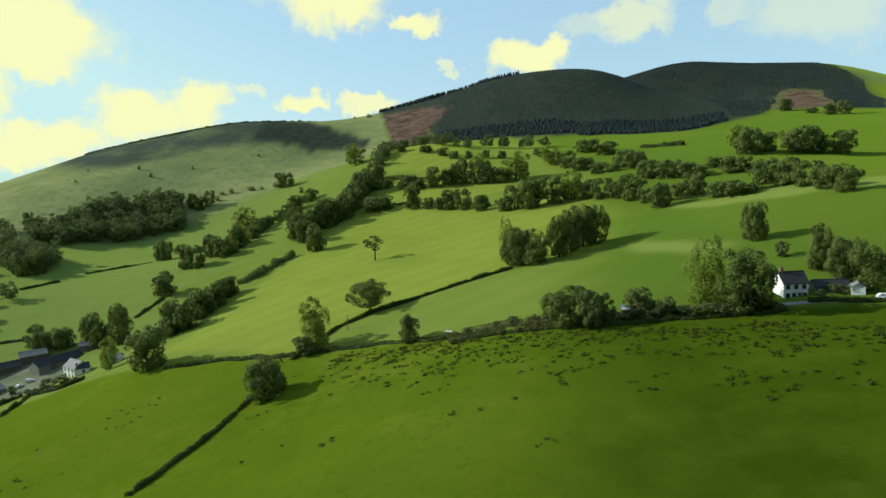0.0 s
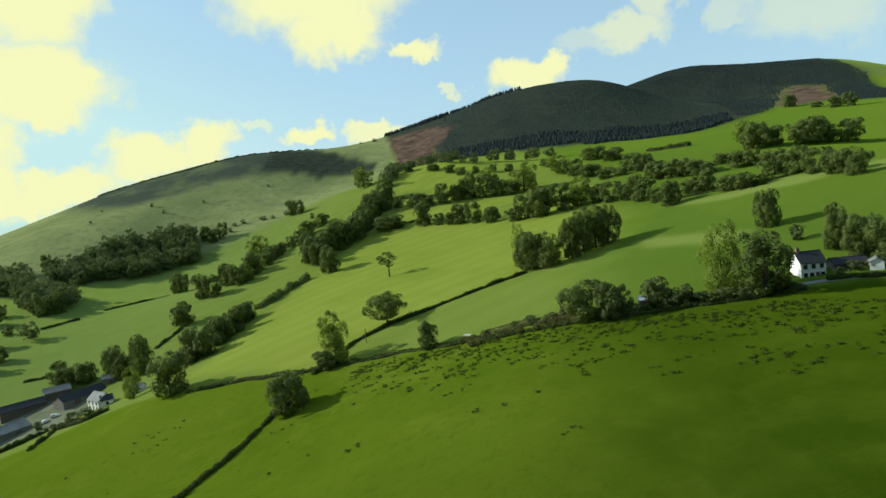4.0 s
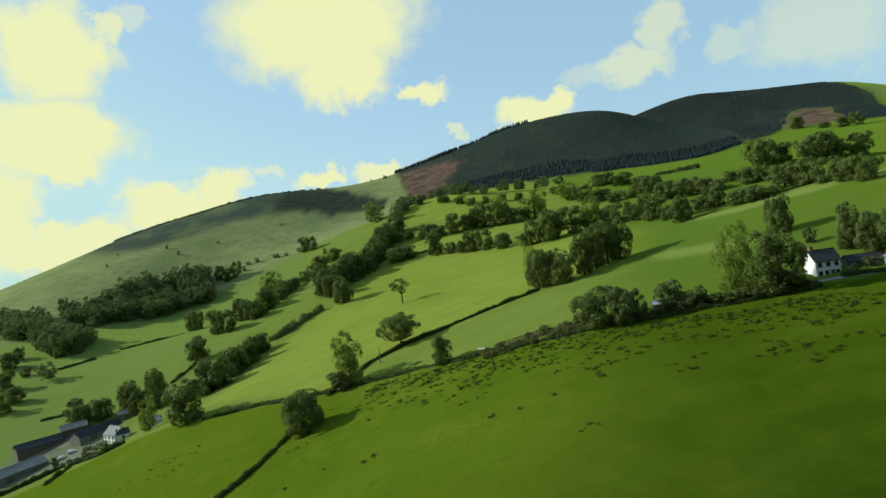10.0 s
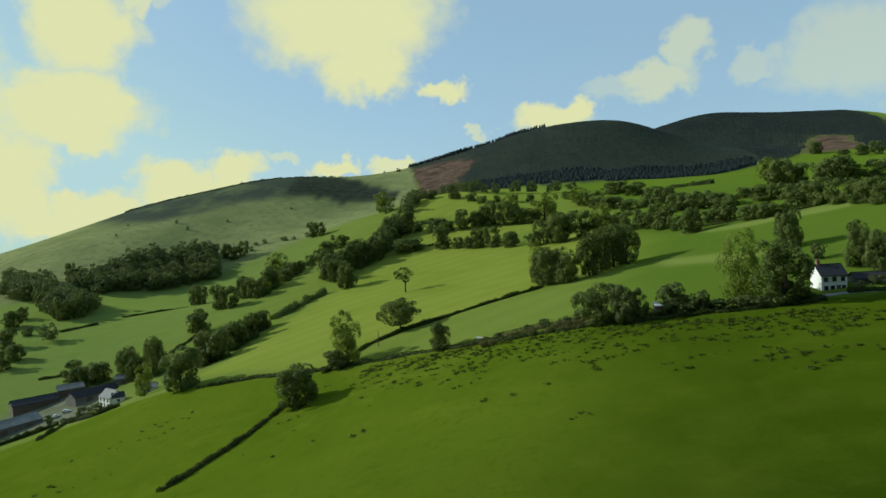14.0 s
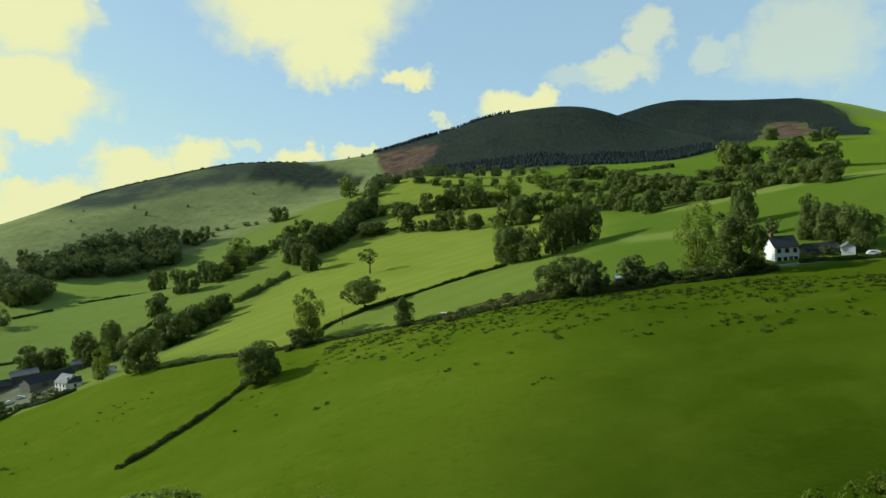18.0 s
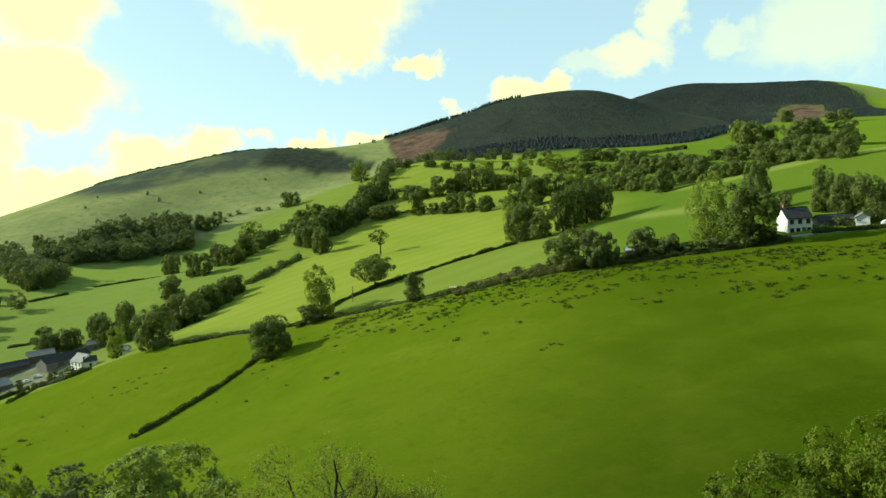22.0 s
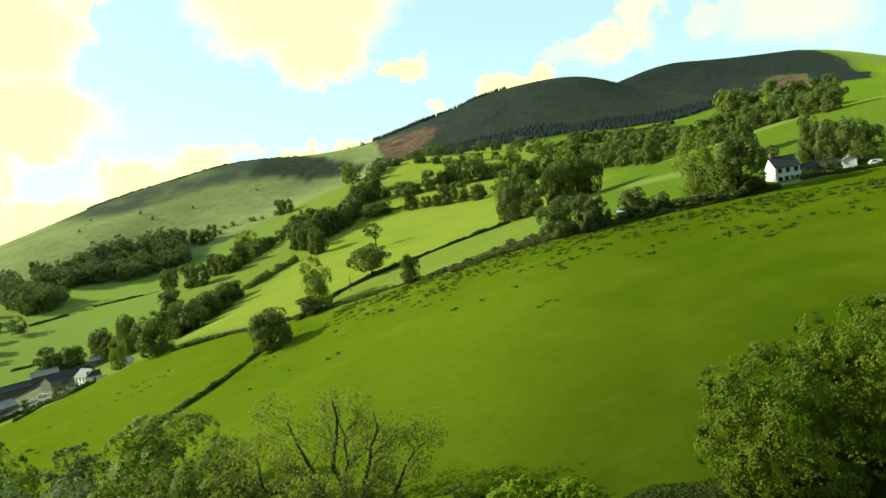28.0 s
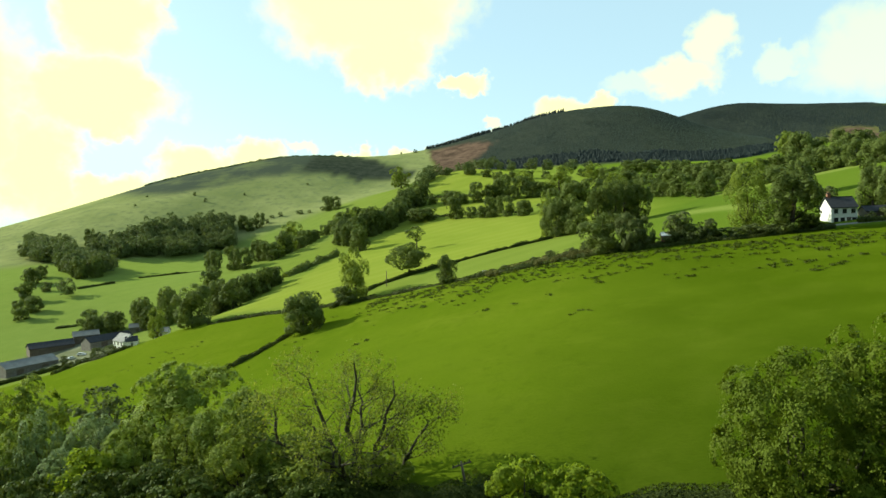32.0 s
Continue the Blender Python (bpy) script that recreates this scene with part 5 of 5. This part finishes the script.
def ash_tree(x, y, h, w, seed):
    """An open ash: several dark stems from one root, side branches and twigs all the way up, thin leaves."""
    rng = np.random.default_rng(seed)
    pieces, tips = [], []

    def branch(start, way, length, r, level):
        bend = Vector(rng.normal(size=3)) * 0.1 * length
        mid, end = start + way * length * 0.5 + bend, start + way * length + Vector((0, 0, 0.12 * length))
        pieces.append(tube([start, mid, end], [r, r * 0.75, r * 0.4], 5 if level == 1 else 3))
        if level > 1:
            tips.extend([mid, end, end])
        if level < 3:
            for k in range(4):
                a = rng.uniform(-1, 1, 3)
                fresh = (way * 0.9 + Vector(a) * 0.75 + Vector((0, 0, 0.15))).normalized()
                branch((mid if k < 2 else end).lerp(start.lerp(end, 0.75), 0.3), fresh, length * rng.uniform(0.4, 0.62), r * 0.5, level + 1)
    # azimuth and reach of each stem, and its share of the height
    for az, reach, share, thick in ((180, 0.8, 0.74, 0.24), (192, 0.34, 0.96, 0.26), (15, 0.1, 1.0, 0.32), (-8, 0.5, 0.86, 0.24), (5, 0.85, 0.58, 0.2), (80, 0.5, 0.84, 0.18), (265, 0.5, 0.74, 0.18)):
        ca, sa = math.cos(radians(az)), math.sin(radians(az))
        pts = []
        for k in range(9):
            s = k / 8
            out = reach * w / 2 * (0.05 + math.sin(1.45 * s) ** 0.8)
            pts.append(Vector((out * ca, out * sa, share * h * 0.93 * s - 0.3 * (1 - s))) + Vector(rng.normal(size=3)) * 0.028 * h * (0 < k))
        pieces.append(tube(pts, [1.45 * thick * (1 - 0.84 * k / 8) for k in range(9)], 7))
        for k in range(11):
            s = rng.uniform(0.22, 1.0)
            at = pts[int(s * 7.99)].lerp(pts[int(s * 7.99) + 1], rng.random())
            b = radians(az) + rng.uniform(-1.9, 1.9)
            way = Vector((math.cos(b), math.sin(b), rng.uniform(0.1, 0.9))).normalized()
            branch(at, way, 0.2 * w * (1.15 - 0.55 * s) * rng.uniform(0.7, 1.2), 0.1 * (1.2 - s), 1)
    ob = new("ash_tree")
    ob.location = (x, y, ground_at(x, y) - 0.2)
    v, f = join(pieces)
    part("trunk", mesh("trunk", v, f, True), BARK, ob, "bare dark forking stems")
    tips = np.array([tuple(p) for p in tips])
    n = 10500
    which = rng.integers(0, len(tips), n)
    away = rng.normal(size=(n, 3)) * 0.45
    centre = tips[which] + away
    centre[:, 2] = np.maximum(centre[:, 2], 0.4)
    lv, lf = sprays(rng, centre, away, 0.22 * rng.uniform(0.5, 1.3, n))
    part("crown", mesh("crown", lv, lf), LEAF_ASH, ob, "thin yellow-green leaves")
    return tagged(ob, "open many-stemmed ash tree with bare limbs and thin foliage", "tree", "roadside trees")


ash_tree(-10.6, 60.2, 13.8, 17.6, 5)
tree("near_pale", -14, 59.5, 5.4, 8, 300, "light green thicket below the ash tree", "roadside trees")
tree("near_pale", -7.5, 60, 4.0, 6.5, 200, "light green thicket below the ash tree", "roadside trees")


def telegraph_pole(x, y, h, turn):
    ob = new("telegraph_pole")
    ob.matrix_basis = pose(x, y, ground_at(x, y), 0, -9, turn)
    v, f = tube([(0, 0, -0.5), (0, 0, h / 2), (0, 0, h)], [0.15, 0.13, 0.1], 10)
    part("pole", mesh("pole", v, f + [tuple(range(20, 30))], True), TIMBER, ob)
    arm = part("crossarm", block(-0.9, 0.9, -0.06, 0.06, h - 0.35, h - 0.22, 0.01), TIMBER, ob)
    for px in (-0.8, -0.3, 0.3, 0.8):
        bm = bmesh.new()
        bmesh.ops.create_cone(bm, cap_ends=True, segments=8, radius1=0.06, radius2=0.035, depth=0.2, matrix=Matrix.Translation((px, 0, h - 0.12)))
        part("insulator", bm, PANE, arm)
    return tagged(ob, "dark wooden telegraph pole with a short crossarm by the hedge", "pole")


telegraph_pole(1.0, 56.4, 3.3, 20)


# ---------------------------------------------------------------- rough growth on the pasture
def rushes():
    """Tufts of rush and thistle, thickest below the hedge bank."""
    rng = np.random.default_rng(21)
    spots = []
    bank = [(-48, 217), (-29, 209), (-5, 197), (15, 184), (35, 175), (54, 165), (71, 159), (87, 154), (110, 140)]
    for n in range(380):
        k = rng.integers(1, len(bank) - 1) if rng.random() < 0.85 else rng.integers(0, len(bank) - 1)
        t = rng.random()
        x = bank[k][0] + t * (bank[k + 1][0] - bank[k][0])
        y = bank[k][1] + t * (bank[k + 1][1] - bank[k][1]) - 1.5 - rng.exponential(9.5) - rng.uniform(0, 5)
        spots += [(x + rng.normal() * 2.2, y + rng.normal() * 0.7) for _ in range(rng.integers(2, 6))]
    for cx, cy, rx, ry, m in ((-100, 195, 12, 4, 16), (-112, 170, 10, 4, 14), (-92, 205, 8, 3, 8), (5, 59.5, 3, 1.2, 12), (-40, 165, 25, 14, 5)):
        spots += [(cx + rng.normal() * rx * 0.6, cy + rng.normal() * ry * 0.6) for _ in range(m)]
    s = np.array(spots)
    m = 12
    big = rng.uniform(0.25, 1.0, len(s)) ** 1.2
    x, y = np.repeat(s[:, 0], m), np.repeat(s[:, 1], m)
    reach = np.repeat(big, m)
    away = rng.normal(size=(len(x), 3)) * np.array([0.5, 0.35, 0.0]) * reach[:, None]
    p = np.stack([x, y, height(x, y) + 0.16 * reach + 0.1 * rng.random(len(x))], 1) + away
    v, f = sprays(rng, p, np.array([0.1, -0.25, 0.9]) + away, 0.55 * reach * rng.uniform(0.7, 1.4, len(x)))
    return tagged(part("rush_tufts", mesh("rush_tufts", v, f), RUSH), "dark tufts of rush scattered over the pasture", "rushes", kind="stuff")


rushes()
hedge([(10, 189), (18, 186), (27, 183), (37, 178)], 1.4, 4.5, "sprawling brown-green bramble scrub on the hedge bank", 81, LEAF_SCRUB, 0.5, 0.2, "bramble_scrub")
hedge([(60, 165), (70, 161.5), (80, 159.5), (90, 159)], 1.6, 3.0, "low dark scrub below the cottage trees", 82, LEAF_HEDGE, 0.5, 0.1, "bramble_scrub")
for x, y, h in ((20, 186, 1.6), (25, 184, 2.2), (30, 181, 2.0), (28, 179, 1.5), (35, 181, 2.6), (64, 166, 2.2), (69, 163, 2.4), (74, 161, 2.0), (79, 160, 2.5), (52, 167, 2.0), (58, 165, 2.3), (12, 188, 1.4), (86, 162, 2.6), (89, 170, 2.2)):
    tree("bush", x, y, h * 1.2, h * 1.9, x * 31 % 360, "low dark gorse bush on the hedge bank", "scrub along the bank")
tree("bush", -163, 285, 4.5, 6, 200, "rounded olive bush in front of the farmhouse")
for x, y, h, w in ((46, 173.5, 3.4, 6), (49, 170, 2.6, 5), (57, 169.5, 5.2, 7.5), (61, 167, 3.6, 6), (66, 165, 3, 6), (72, 163.5, 3.2, 6), (77, 162.5, 2.6, 5)):
    tree("bush", x, y, h, w, x * 57 % 360, "rounded olive bush in the scrub on the bank", "scrub along the bank")
rng = random.Random(33)
for n in range(34):
    s = rng.random()
    tree("scrub", 6 + 46 * s, 189.5 - 17.5 * s - rng.uniform(0.5, 5.5), rng.uniform(0.7, 1.9), rng.uniform(2.2, 4.4), n * 53 % 360, "", "scrub along the bank")
tree("shrub", -344, 808, 4.8, 4.0, 250, "small dark thorn bush on the open moor", "moor bushes")
tree("shrub", -322, 787, 5.2, 4.0, 265, "small dark thorn bush on the open moor", "moor bushes")
tree("shrub", -282, 813, 3.9, 3.5, 340, "small dark thorn bush on the open moor", "moor bushes")
tree("shrub", -211, 855, 2.8, 4.0, 95, "small dark thorn bush on the open moor", "moor bushes")
tree("shrub", -217, 744, 5.4, 6.0, 55, "small dark thorn bush on the open moor", "moor bushes")
tree("shrub", -197, 746, 4.0, 5.0, 75, "small dark thorn bush on the open moor", "moor bushes")
tree("shrub", -192, 741, 5.4, 6.0, 90, "small dark thorn bush on the open moor", "moor bushes")
tree("shrub", -181, 738, 4.0, 5.0, 110, "small dark thorn bush on the open moor", "moor bushes")
tree("shrub", -165, 735, 5.4, 6.0, 125, "small dark thorn bush on the open moor", "moor bushes")
tree("shrub", -124, 670, 6.0, 6.0, 175, "small dark thorn bush on the open moor", "moor bushes")
tree("shrub", -228, 728, 5.4, 6.0, 20, "small dark thorn bush on the open moor", "moor bushes")
tree("shrub", -227, 743, 3.5, 6.2, 32, "small dark thorn bush on the open moor", "moor bushes")
tree("shrub", -441, 937, 3.9, 3.0, 195, "small dark thorn bush on the open moor", "moor bushes")
tree("shrub", -108, 1088, 3.6, 4.0, 265, "small dark thorn bush on the open moor", "moor bushes")
tree("shrub", -85, 1076, 6.5, 5.0, 290, "small dark thorn bush on the open moor", "moor bushes")
tree("shrub", -82, 1078, 4.5, 5.0, 300, "small dark thorn bush on the open moor", "moor bushes")
tree("shrub", -398, 763, 3.3, 3.0, 130, "small dark thorn bush on the open moor", "moor bushes")
tree("shrub", -405, 807, 2.4, 3.0, 155, "small dark thorn bush on the open moor", "moor bushes")
